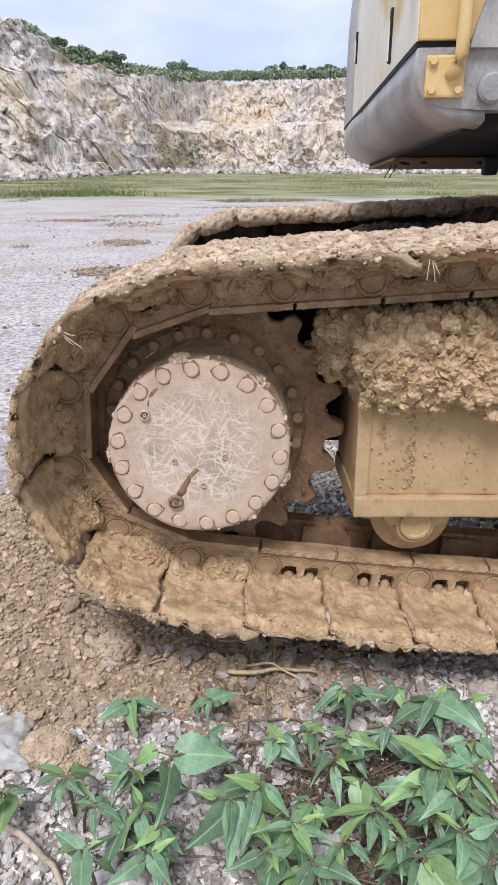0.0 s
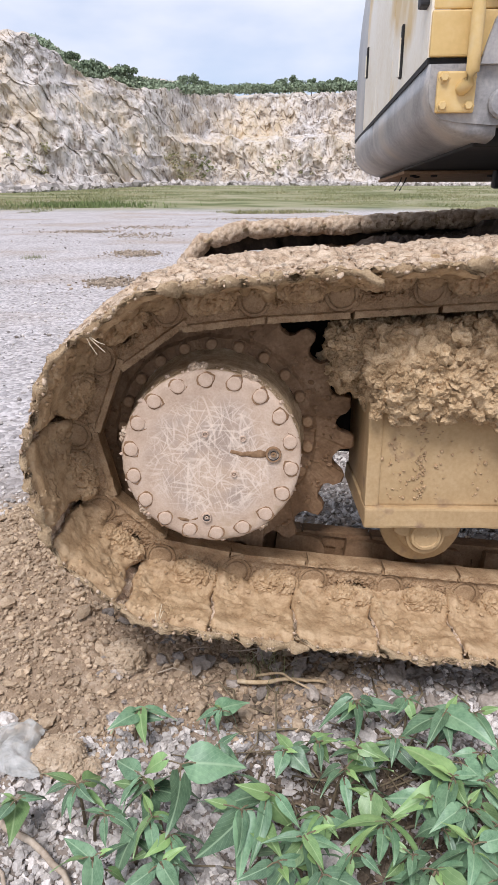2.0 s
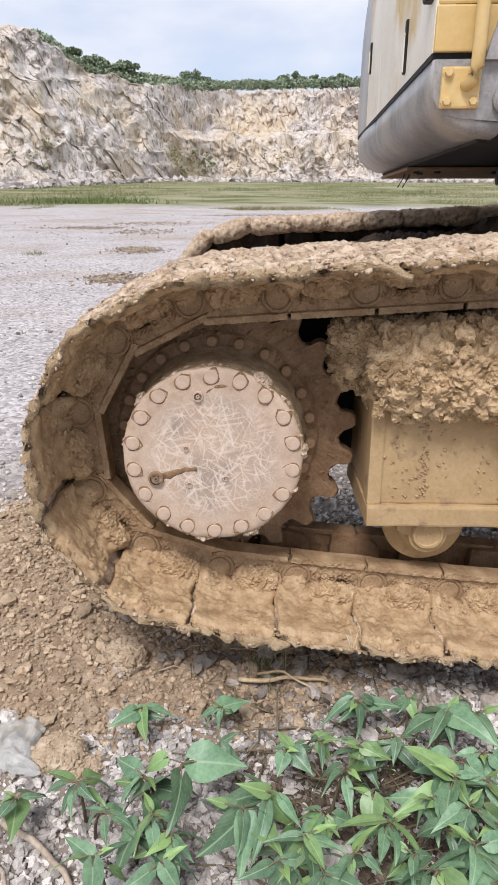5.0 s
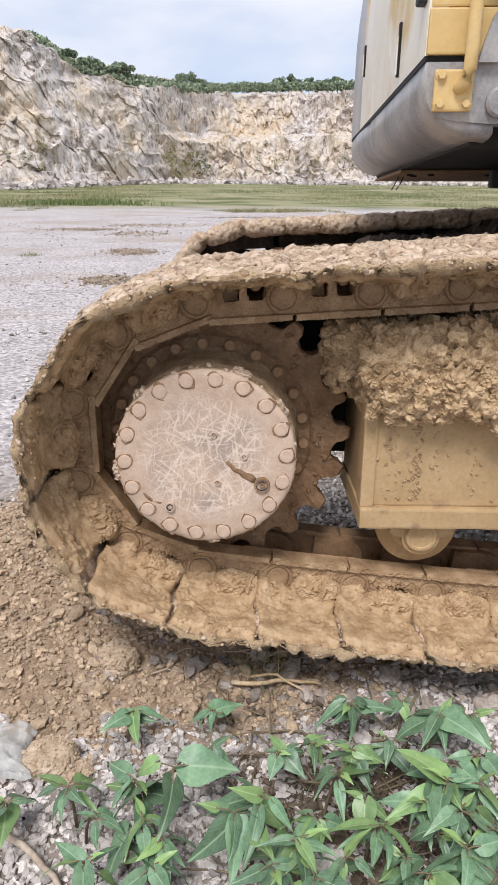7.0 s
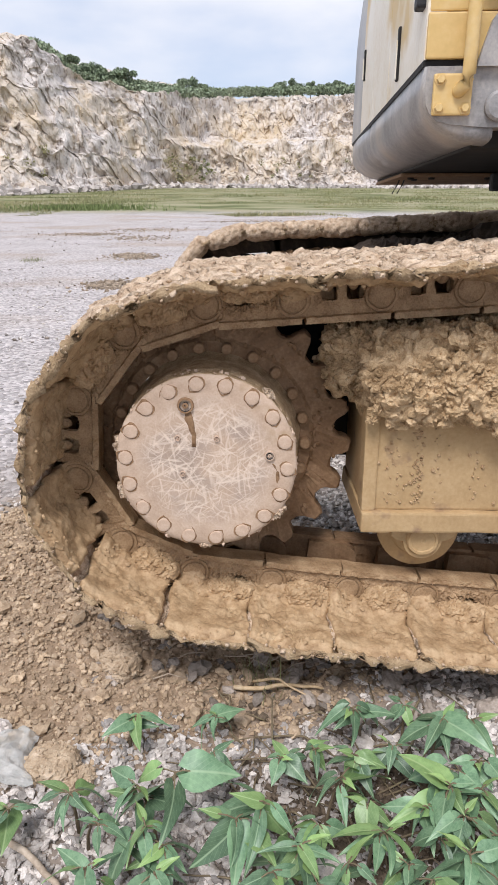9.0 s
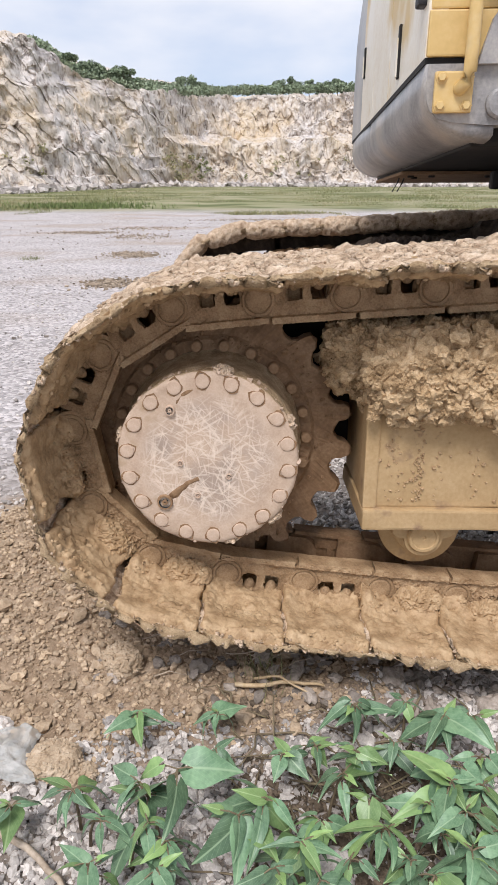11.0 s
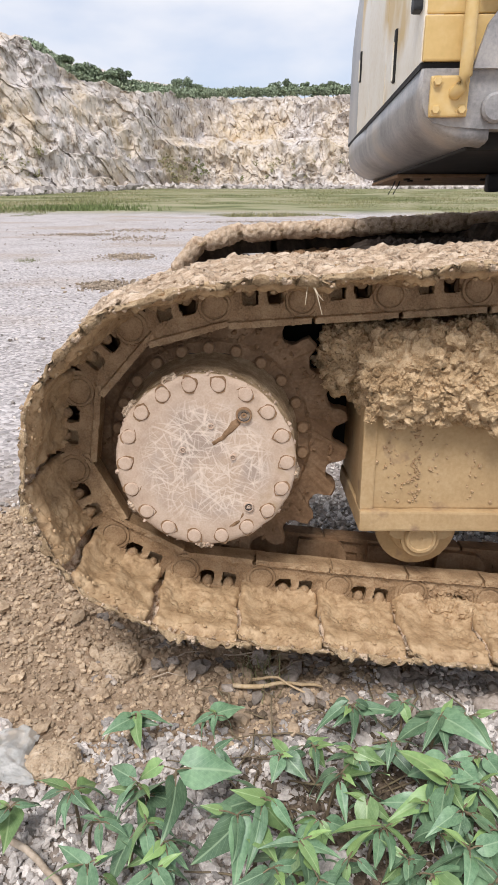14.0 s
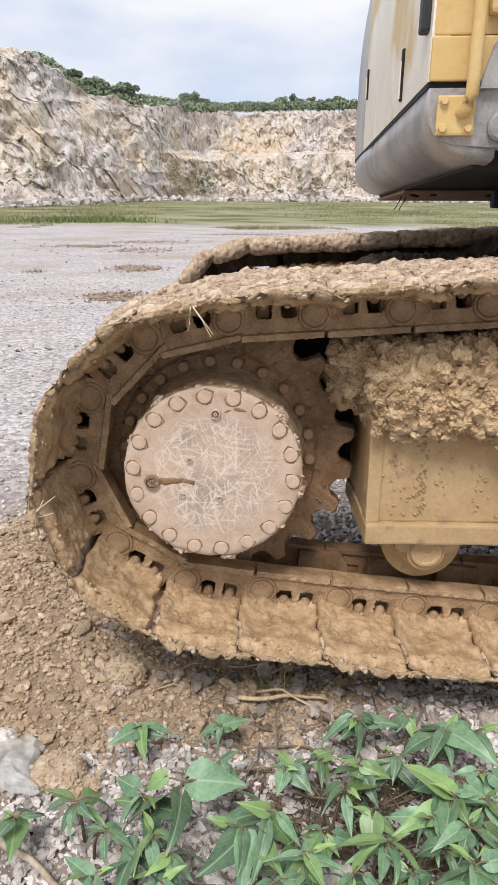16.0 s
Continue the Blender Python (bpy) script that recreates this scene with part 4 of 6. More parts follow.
def link_skin(clogged, seed):
    """Mud coating on the near link: a wavy sheet that leaves arched openings over the bolt windows."""
    step = 0.0034
    xs, zs = np.arange(-0.048, 0.166, step), np.arange(-0.050, 0.054, step)
    X, Z = np.meshgrid(xs, zs)
    x, z = X.ravel(), Z.ravel()
    p = np.c_[x, z, np.full(len(x), seed * 2.3)]
    r = np.hypot(x, z)
    h = 0.0022 * fbm(p / 0.02, seed, 3) + 0.0012 * fbm(p / 0.007, seed + 2, 2)
    h = h + np.where(z > 0.038, 0.0075, 0.0) + np.where(r < 0.037, -0.004, 0.0)
    if clogged:
        d1, d2, who = worley(warped(p, 0.010, seed + 5) / 0.017, seed + 7)
        low = np.clip((0.030 - z) / 0.03, 0, 1) * np.clip((x - 0.028) / 0.02, 0, 1)
        h = h + low * (0.009 * (np.clip((d2 - d1) * 3, 0, 1) - 0.3) + 0.010 * (who - 0.4))
    gone = (r > 0.0465) & (x < 0)
    gone |= x > 0.151 + np.where(z > 0.004, 0.012, 0)
    for n_, cx in enumerate((0.057, 0.112)):
        a, b = (0.0175, 0.0185) if not clogged else ((0.013, 0.010) if (seed + n_) % 2 else (0.0, 0.0))
        if a:
            cz = -0.014 if not clogged else -0.006
            wob = 1 + 0.25 * vnoise(p / 0.014, seed + 15)
            gone |= (np.abs((x - cx) / a) ** 3 + np.abs((z - cz) / b) ** 3) < wob
    bm = bmesh.new()
    jx, jz = 0.0012 * vnoise(p / 0.004, 5), 0.0012 * vnoise(p / 0.004, 6)
    vs = [bm.verts.new((x[i] + jx[i], 0.1905 - h[i], z[i] + jz[i])) for i in range(len(x))]
    nx, nz = len(xs), len(zs)
    gone = gone.reshape(nz, nx)
    for b in range(nz - 1):
        for a in range(nx - 1):
            if not (gone[b, a] or gone[b, a + 1] or gone[b + 1, a] or gone[b + 1, a + 1]):
                k = b * nx + a
                bm.faces.new((vs[k], vs[k + 1], vs[k + nx + 1], vs[k + nx]))
    bmesh.ops.delete(bm, geom=[v for v in bm.verts if not v.link_faces], context="VERTS")
    rim = bmesh.ops.extrude_edge_only(bm, edges=[e for e in bm.edges if e.is_boundary])
    for v in rim["geom"]:
        if isinstance(v, bmesh.types.BMVert):
            v.co.y += 0.014
    me = bpy.data.meshes.new("mud_coat")
    bmesh.ops.recalc_face_normals(bm, faces=bm.faces)
    bm.to_mesh(me)
    bm.free()
    me.materials.append(MUD_LINK)
    return me


def boss_mesh(clogged, seed):
    bm = bmesh.new()
    add_disc(bm, 0, 0, [(0, 0.1875), (0.023, 0.1872), (0.0265, 0.1885), (0.0275, 0.1915), (0.029, 0.1915), (0.030, 0.1885), (0.0355, 0.1885), (0.037, 0.1925), (0.038, 0.196)], 22, 0.0025, seed)
    return bm


N_VAR = 5
VAR = []
for v in range(N_VAR):
    clean = v >= 3
    holder = bpy.data.meshes.new("shoe")
    b0 = shoe_plate()
    bmesh.ops.recalc_face_normals(b0, faces=b0.faces)
    b0.to_mesh(holder)
    b0.free()
    holder.materials.append(MUD)
    pieces = {"plate": holder}
    for side in (0, 1):
        b1 = link_mesh(side, not clean, v * 3.1)
        bmesh.ops.recalc_face_normals(b1, faces=b1.faces)
        me = bpy.data.meshes.new("link")
        b1.to_mesh(me)
        b1.free()
        # inner link is coloured darker, for shade in the loop as well as damp
        me.materials.append(MUD_DAMP_SHADE if side else MUD_LINK)
        pieces["link%d" % side] = me
    b2 = boss_mesh(not clean, v)
    bmesh.ops.recalc_face_normals(b2, faces=b2.faces)
    me = bpy.data.meshes.new("pin")
    b2.to_mesh(me)
    b2.free()
    me.materials.append(MUD_LINK)
    pieces["pin"] = me
    pieces["coat"] = link_skin(not clean, v)
    pieces["film"] = mud_inside(v * 7 + 1, 0.15 if clean else 0.7)
    pieces["crust"] = mud_outside(v * 7 + 2, (0.006, 0.012, 0.009, 0.004, 0.007)[v])
    if not clean:
        pieces["clog"] = lump("mud_clog", 0.030, 0.156, 0.142, 0.222, -0.060, 0.000 + 0.010 * v, MUD_SMOOTH, 0.0055, 0.85, 0.022, 0.006, 50 + v, 0.003)
    VAR.append(pieces)


def track_shoe(variant, m, parent=excavator):
    """A shoe with its links, pin and mud, posed by m in the machine's space."""
    pc = VAR[variant]
    shoe = part("track_shoe", pc["plate"], None, parent, "mud-caked steel track shoe", m)
    for key, nm in (("link0", "link"), ("link1", "link"), ("pin", "pin"), ("coat", "mud_coat"), ("film", "mud_film"), ("crust", "mud_crust"), ("clog", "mud_clog")):
        if key in pc:
            part(nm, pc[key], None, shoe)
    return shoe


def is_clean(k):
    return -29 <= k <= -13 or k in (-9, -8, 12, 13, 14)


SHOES = []
for k in range(15 - LINKS, 15):
    variant = (3 + (k % 2)) if is_clean(k) else (k * 7 % 3)
    SHOES.append((k, track_shoe(variant, shoe_pose(k, 0))))

# roots and straws caught in the mud of single shoes
for k, shoe in SHOES:
    if k in (3, -24, -21, 7):
        r = random.Random(k)
        x0 = {3: 0.12, -24: 0.05, -21: 0.0, 7: 0.03}[k]
        for j in range(3):
            bm = bmesh.new()
            a = r.uniform(-0.6, 0.6)
            l_ = r.uniform(0.025, 0.045)
            add_tube(bm, [(x0, 0.0, -0.062), (x0 + 0.3 * l_ * a, -0.014, -0.05), (x0 + l_ * a, -0.016, -0.05 + l_ * 0.6), (x0 + 1.6 * l_ * a, -0.012, -0.05 + l_ * (0.9 + 0.3 * j))], 0.0013, 5, 0.6)
            part("root_thread", bm, PALE_ROOT, shoe)

# the far track stands still
FAR_Y = 2.22
a0 = np.linspace(93, 270, 30)
far_line = [(0.34 * math.cos(radians(a)) + 0.03, 0.34 * math.sin(radians(a)) + 0.10) for a in a0]
far_line += [(3.2 + 0.34 * math.cos(radians(a)), 0.10 + 0.34 * math.sin(radians(a))) for a in np.linspace(-90, 90, 30)]
far_line += [(1.6, 0.52), far_line[0]]
fl = [0.0]
for a, b in zip(far_line, far_line[1:]):
    fl.append(fl[-1] + math.hypot(b[0] - a[0], b[1] - a[1]))
n_far = round(fl[-1] / PITCH)
fxs, fzs = [p[0] for p in far_line], [p[1] for p in far_line]


def far_pin(i):
    s = (i % n_far) / n_far * fl[-1]
    return Vector((np.interp(s, fl, fxs), FAR_Y, np.interp(s, fl, fzs)))



def shared(name, bm, material, smooth=True):
    bmesh.ops.recalc_face_normals(bm, faces=bm.faces)
    me = bpy.data.meshes.new(name)
    bm.to_mesh(me)
    bm.free()
    me.materials.append(material)
    if smooth:
        me.shade_smooth()
    return me


# far links are coloured near-black for the shade in the loop
FAR_LINK = shared("far_link", add_box(bmesh.new(), -0.03, 0.19, 0.19, 0.235, -0.046, 0.050), MUD_SHADED, False)
FAR_CRUST = [mud_outside(300 + v, 0.010, 0.016, 110) for v in range(3)]
FAR_FRINGE = [lump("mud_fringe", -0.075, 0.165, -0.03, 0.16, -0.100, -0.012, MUD_CRUST, 0.013, 0.6, 0.05, 0.009, 320 + v, 0.004) for v in range(3)]
for me in FAR_FRINGE:
    me.shade_smooth()
for i in range(n_far):
    m_ = shoe_pose_between(far_pin(i), far_pin(i + 1))
    shoe_ = part("track_shoe", VAR[i % 3]["plate"], None, excavator, "mud-caked steel track shoe", m_)
    part("mud_crust", FAR_CRUST[i * 7 % 3], None, shoe_)
    part("mud_fringe", FAR_FRINGE[i * 5 % 3], None, shoe_)
    part("link", FAR_LINK, None, shoe_)
# far beam and wheel added in black: the hollow's shade is their colour
bm = bmesh.new()
add_box(bm, 0.16, 3.0, FAR_Y + 0.20, FAR_Y + 0.46, -0.22, 0.40, 0.01)
part("track_frame", bm, BLACK_SHADE, excavator, "far track beam, blackened for the shade inside the loop")
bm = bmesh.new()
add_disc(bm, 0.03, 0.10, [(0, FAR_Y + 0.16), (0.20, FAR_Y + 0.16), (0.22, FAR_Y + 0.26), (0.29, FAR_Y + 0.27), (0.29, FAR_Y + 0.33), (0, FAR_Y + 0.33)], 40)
part("drive_wheel", bm, BLACK_SHADE, excavator, "far drive wheel, blackened for the shade inside the loop")


# drive wheel with its hub
def sprocket_mesh():
    bm = bmesh.new()
    outline = []
    for j in range(21):
        # a round bite between teeth, then the blunt tip
        ring = [(0.324 - 0.029 * math.cos(radians(b)), 0.029 * math.sin(radians(b))) for b in (-88, -55, -27, 0, 27, 55, 88)]
        ring += [(0.337 * math.cos(radians(b)), 0.337 * math.sin(radians(b))) for b in (6.6, 8.57, 10.5)]
        ca, sa = math.cos(radians(j * 360 / 21)), math.sin(radians(j * 360 / 21))
        outline += [(u * ca - w * sa, u * sa + w * ca) for u, w in ring]
    n = len(outline)
    rings = []
    for r, y in ((0.21, 0.262), (0.236, 0.262), (0.245, 0.272)):
        rings.append([bm.verts.new((r * math.cos(2 * math.pi * i / n), y, r * math.sin(2 * math.pi * i / n))) for i in range(n)])
    for y, k in ((0.274, 0.985), (0.282, 1.0), (0.318, 1.0), (0.326, 0.985)):
        rings.append([bm.verts.new((x * k, y, z * k)) for x, z in outline])
    rings.append([bm.verts.new((0.21 * math.cos(2 * math.pi * i / n), 0.33, 0.21 * math.sin(2 * math.pi * i / n))) for i in range(n)])
    for a, b in zip(rings, rings[1:]):
        for i in range(n):
            j = (i + 1) % n
            bm.faces.new((a[j], a[i], b[i], b[j]))
    for v in bm.verts:
        v.co += noise.noise_vector(v.co * 40) * 0.005 + noise.noise_vector(v.co * 120) * 0.002
    return bm


sprocket = part("sprocket", sprocket_mesh(), MUD_RUST, excavator, "toothed drive sprocket smeared with damp mud")


def cover_mesh():
    bm = bmesh.new()
    prof = [(0, 0.084), (0.03, 0.084), (0.06, 0.084), (0.09, 0.084), (0.12, 0.0838), (0.135, 0.0835), (0.15, 0.083), (0.165, 0.083), (0.18, 0.083), (0.190, 0.0835), (0.195, 0.088), (0.196, 0.104), (0.193, 0.112), (0.191, 0.118), (0.196, 0.124), (0.199, 0.15), (0.200, 0.19), (0.203, 0.24), (0.212, 0.262)]
    add_disc(bm, 0, 0, prof, 120, 0.0)
    for v in bm.verts:
        r = math.hypot(v.co.x, v.co.z)
        n = noise.fractal(v.co * 30, 1.0, 2.0, 3)
        v.co.y += 0.0012 * n if r < 0.18 else 0.003 * n
        if r > 0.185:
            k = 1 + 0.012 * noise.fractal(v.co * 55, 1.0, 2.0, 3)
            v.co.x *= k
            v.co.z *= k
    for f in bm.faces:
        if f.calc_center_median().y > 0.093:
            f.material_index = 1
    return bm


hub_cover = part("hub_cover", cover_mesh(), COVER, sprocket, "dusty scratched round hub cover", smooth=True)
hub_cover.data.materials.append(MUD_RIM)


def bolt_mesh(r, h):
    """Round-worn head standing in a ring of mud; its axis along -y from the origin."""
    bm = bmesh.new()
    add_disc(bm, 0, 0, [(0, -h), (r * 0.72, -h), (r * 0.9, -h * 0.85), (r * 0.98, -h * 0.1), (r * 1.0, 0.0)], 14, 0.0009)
    n = len(bm.faces)
    add_disc(bm, 0, 0, [(r * 0.98, -0.0010), (r * 1.15, -0.0014), (r * 1.24, 0.002)], 14, 0.007)
    bm.faces.ensure_lookup_table()
    for f in bm.faces[n:]:
        f.material_index = 1
    return bm



BOLT_COVER = shared("cover_bolt", bolt_mesh(0.0162, 0.0042), DUST, False)
BOLT_COVER.materials.append(MUD_DAMP_SHADE)
BOLT_HUB = shared("hub_bolt", bolt_mesh(0.0145, 0.020), MUD_DAMP_SHADE, False)
BOLT_HUB.materials.append(MUD_RUST)
for i in range(18):
    a = radians(8 + 20 * i)
    part("cover_bolt", BOLT_COVER, None, sprocket, m=pose(0.1745 * math.cos(a), 0.0835, 0.1745 * math.sin(a), 0, 20 * i, 0))
for i in range(22):
    a = radians(5 + 360 / 22 * i)
    part("hub_bolt", BOLT_HUB, None, sprocket, m=pose(0.223 * math.cos(a), 0.263, 0.223 * math.sin(a), 0, 17 * i, 0))


def port_mesh(r):
    """Round drain plug: raised ring with a socket hole."""
    bm = bmesh.new()
    add_disc(bm, 0, 0, [(0, 0.003), (r * 0.12, 0.003), (r * 0.15, -0.002), (r * 0.38, -0.002), (r * 0.42, 0.005), (r * 0.74, 0.005), (r * 0.78, -0.004), (r, -0.004), (r * 1.08, 0.002)], 24, 0.0006)
    bm.faces.ensure_lookup_table()
    for f in bm.faces:
        q = f.calc_center_median()
        if math.hypot(q.x, q.z) < r * 0.13 or r * 0.39 < math.hypot(q.x, q.z) < r * 0.765:
            f.material_index = 1
    return bm


def at_polar(r, deg):
    return r * math.cos(radians(deg)), r * math.sin(radians(deg))


for r, size, deg, mt in ((0.135, 0.0165, 0, MUD_DAMP_SHADE), (0.137, 0.0105, -100, DUST)):
    x, z = at_polar(r, deg)
    plug_ = part("drain_plug", port_mesh(size), mt, sprocket, "round steel drain plug", pose(x, 0.081, z))
    # black in the socket hole and groove stands for their shade
    plug_.data.materials.append(RUBBER)
for r, deg in ((0.057, 97), (0.083, 29), (0.060, -40)):
    x, z = at_polar(r, deg)
    part("plug", port_mesh(0.006), DUST, sprocket, m=pose(x, 0.084, z))


def streak(name, pts, width, material, seed):
    """A low ridge of scraped mud along points of the cover."""
    bm = bmesh.new()
    add_tube(bm, pts, width, 8, 0.45)
    bmesh.ops.subdivide_edges(bm, edges=bm.edges[:], cuts=1)
    for v in bm.verts:
        v.co.y = 0.0845 + (v.co.y - 0.0845) * 0.35
        v.co += noise.noise_vector(v.co * 90 + Vector((seed, 0, 0))) * 0.003
    return part(name, bm, material, sprocket, "dried streak of mud", smooth=True)


streak("mud_streak", [(*[at_polar(0.118, 1)[0]], 0.0845, at_polar(0.118, 1)[1]), (0.092, 0.0845, 0.004), (0.068, 0.0845, 0.005), (0.042, 0.0845, 0.014)], 0.0095, MUD_DAMP_SHADE, 1)
streak("mud_streak", [(at_polar(r, d)[0], 0.0845, at_polar(r, d)[1]) for r, d in ((0.140, -106), (0.152, -114), (0.160, -124), (0.170, -134))], 0.008, MUD_DAMP_SHADE, 2)
rim_seed = 0
for deg, w, dep in ((60, 0.035, 0.012), (92, 0.05, 0.016), (160, 0.03, 0.010), (215, 0.045, 0.014), (300, 0.03, 0.011)):
    x, z = at_polar(0.196, deg)
    rim_seed += 1
    part("mud_clod", lump("mud_clod", -w / 2, w / 2, 0.085, 0.125, -dep * 0.7, dep * 0.7, MUD_CRUST, 0.006, 0.8, 0.014, 0.006, rim_seed), None, sprocket, m=pose(x, 0, z, 0, 90 - deg, 0))

ag = np.random.default_rng(88)
n_s = 170
aa_ = ag.uniform(0, 6.283, n_s)
tagged(part("mud_rim", stones_mesh("mud_rim", np.c_[0.1945 * np.cos(aa_), ag.uniform(0.085, 0.13, n_s), 0.1945 * np.sin(aa_)], 0.002 + 0.006 * ag.random(n_s) ** 3, CRUMBS, DUST, 89), None, sprocket), kind="stuff")
n_s = 420
aa_, rr_ = ag.uniform(0, 6.283, n_s), np.where(ag.random(n_s) < 0.7, ag.uniform(0.24, 0.30, n_s), ag.uniform(0.205, 0.24, n_s))
tagged(part("mud_smear", stones_mesh("mud_smear", np.c_[rr_ * np.cos(aa_), np.where(rr_ > 0.24, 0.274, 0.264), rr_ * np.sin(aa_)], 0.002 + 0.008 * ag.random(n_s) ** 2.5, CRUMBS, MUD_DAMP_SHADE, 90), None, sprocket), kind="stuff")

# track frame: box beam, lip, rollers, packed mud
frame_x = 0.352


def beam_mesh():
    bm = bmesh.new()
    add_box(bm, frame_x, 3.0, 0.15, 0.46, -0.135, 0.20, 0.006)
    return bm


track_frame = part("track_frame", beam_mesh(), MUD_BOX, excavator, "tan mud-coated steel track frame beam")
bm = bmesh.new()
add_box(bm, frame_x - 0.006, 3.0, 0.132, 0.47, -0.184, -0.134, 0.006)
bmesh.ops.subdivide_edges(bm, edges=[e for e in bm.edges if e.calc_length() > 0.5], cuts=60)
for v in bm.verts:
    v.co += noise.noise_vector(v.co * 25) * 0.003
part("bottom_flange", bm, MUD_BOX, track_frame)
bm = bmesh.new()
add_box(bm, frame_x - 0.004, frame_x + 0.028, 0.144, 0.2, -0.136, 0.19, 0.005)
part("end_flange", bm, MUD_BOX, track_frame)
# specks of mud splashed on the beam
for i in range(18):
    rx_ = frame_x + 0.03 + random.random() ** 1.2 * 0.30
    rz_ = 0.08 - random.random() * 0.2
    s_ = 0.002 + 0.004 * random.random() ** 2
    bm = bmesh.new()
    bmesh.ops.create_icosphere(bm, subdivisions=1, radius=s_)
    part("mud_speck", bm, MUD_SMOOTH, track_frame, m=pose(rx_, 0.149, rz_, random.random() * 90, 0, 0))
sg = np.random.default_rng(77)
n_s = 230
sx_ = np.where(sg.random(n_s) < 0.6, sg.normal(0.470, 0.006, n_s), sg.choice([0.405, 0.425, 0.455, 0.515, 0.60], n_s) + sg.normal(0, 0.006, n_s))
tagged(part("mud_splash", stones_mesh("mud_splash", np.c_[sx_, np.full(n_s, 0.149), sg.uniform(-0.125, 0.10, n_s)], 0.0015 + 0.0030 * sg.random(n_s) ** 2, CRUMBS, MUD_SMOOTH, 78), None, track_frame), kind="stuff")
# inner plate and centre frame: shade behind the sprocket painted as black
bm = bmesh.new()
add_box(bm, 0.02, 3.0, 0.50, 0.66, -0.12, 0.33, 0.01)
part("inner_plate", bm, BLACK_SHADE, excavator, "inner frame plate, blackened for shade")
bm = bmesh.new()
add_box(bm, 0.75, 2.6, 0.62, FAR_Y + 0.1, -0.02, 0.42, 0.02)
part("centre_frame", bm, BLACK_SHADE, excavator, "centre frame, blackened for shade")
# motor added in black to close the bright gap behind the sprocket
bm = bmesh.new()
add_disc(bm, 0, 0, [(0, 0.32), (0.20, 0.32), (0.2, 0.5), (0.15, 0.56), (0, 0.56)], 32)
part("drive_motor", bm, BLACK_SHADE, excavator, "hydraulic drive motor added behind the sprocket, blackened for shade")
bm = bmesh.new()
add_disc(bm, 1.75, 0, [(0, -0.08), (0.45, -0.08), (0.47, 0), (0.47, 0.10), (0, 0.10)], 40)
bmesh.ops.transform(bm, matrix=Matrix.Translation((0, 1.35, 0.53)) @ Matrix.Rotation(radians(90), 4, "X"), verts=bm.verts)
part("swing_ring", bm, BLACK_SHADE, excavator, "dark swing bearing ring")


def roller_mesh():
    bm = bmesh.new()
    add_disc(bm, 0, 0, [(0, 0.170), (0.036, 0.170), (0.041, 0.172), (0.042, 0.180), (0.05, 0.187), (0.062, 0.189), (0.066, 0.196), (0.066, 0.205), (0.094, 0.207), (0.098, 0.212), (0.098, 0.232), (0.094, 0.238), (0.075, 0.24), (0.075, 0.36), (0.094, 0.362), (0.098, 0.39), (0.06, 0.395), (0, 0.40)], 44, 0.0012)
    return bm


ROLLER = shared("roller", roller_mesh(), MUD_BOX)
bm = bmesh.new()
arc_ = [(0.045 * math.cos(radians(a)), -0.012 + 0.045 * math.sin(radians(a))) for a in range(0, -181, -15)]
add_prism(bm, [(-0.072, 0.07), (0.072, 0.07), (0.074, 0.000), (0.058, -0.010)] + arc_ + [(-0.058, -0.010), (-0.074, 0.000)], 0.164, 0.2)
add_disc(bm, 0, -0.008, [(0, 0.159), (0.004, 0.159), (0.006, 0.157), (0.027, 0.157), (0.029, 0.154), (0.035, 0.154), (0.039, 0.160), (0.040, 0.166)], 28, 0.0012)
BRACKET = shared("roller_bracket", bm, MUD_BOX, False)
for x in (0.500, 0.90, 1.30, 1.70, 2.10, 2.50):
    r_ = part("track_roller", ROLLER, None, excavator, "tan muddy track roller", pose(x, 0, -0.207))
    part("bracket", BRACKET, None, r_)

# idler wheel far along, and the carrier
bm = bmesh.new()
add_disc(bm, lo_x, LOOP[150][2] * 0 - 0.1, [(0, 0.22), (0.24, 0.22), (0.25, 0.27), (0.27, 0.27), (0.27, 0.33), (0.25, 0.33), (0.24, 0.38), (0, 0.38)], 40)
part("idler_wheel", bm, MUD_RUST, excavator, "muddy front idler wheel")

# mud packed on the frame
def packed_mud(x0, x1, y0, y1, z0, z1, roundness, n, seed):
    """Earth squeezed up on the beam: a rounded heap set all over with crooked clods, crumbs between them."""
    heap = lump("packed_mud", x0, x1, y0, y1, z0, z1, MUD, 0.008, roundness, 0.05, 0.014, seed, 0.003)
    heap = crumbs_on(heap, n, 0.008, 0.021, seed + 100, shapes=CLODS, power=1.6)
    heap = crumbs_on(heap, n, 0.002, 0.007, seed + 200)
    part("packed_mud", heap, None, excavator, "thick cracked lump of packed tan mud")


packed_mud(0.325, 0.90, 0.090, 0.48, 0.085, 0.280, 0.30, 850, 70)
packed_mud(0.268, 0.40, 0.175, 0.43, 0.140, 0.270, 0.7, 170, 71)
packed_mud(0.365, 0.56, 0.085, 0.24, 0.100, 0.20, 0.6, 170, 72)
packed_mud(0.57, 0.80, 0.080, 0.24, 0.065, 0.20, 0.6, 190, 73)
packed_mud(0.285, 0.365, 0.205, 0.40, 0.105, 0.19, 0.8, 60, 74)
# mud on the far track
part("heaped_mud", lump("mud_heap", 0.02, 1.1, FAR_Y - 0.08, FAR_Y + 0.26, 0.0, 0.425, MUD_DAMP_SHADE, 0.014, 0.7, 0.06, 0.02, 77, 0.006), None, excavator, "brown heap of mud inside the far track")
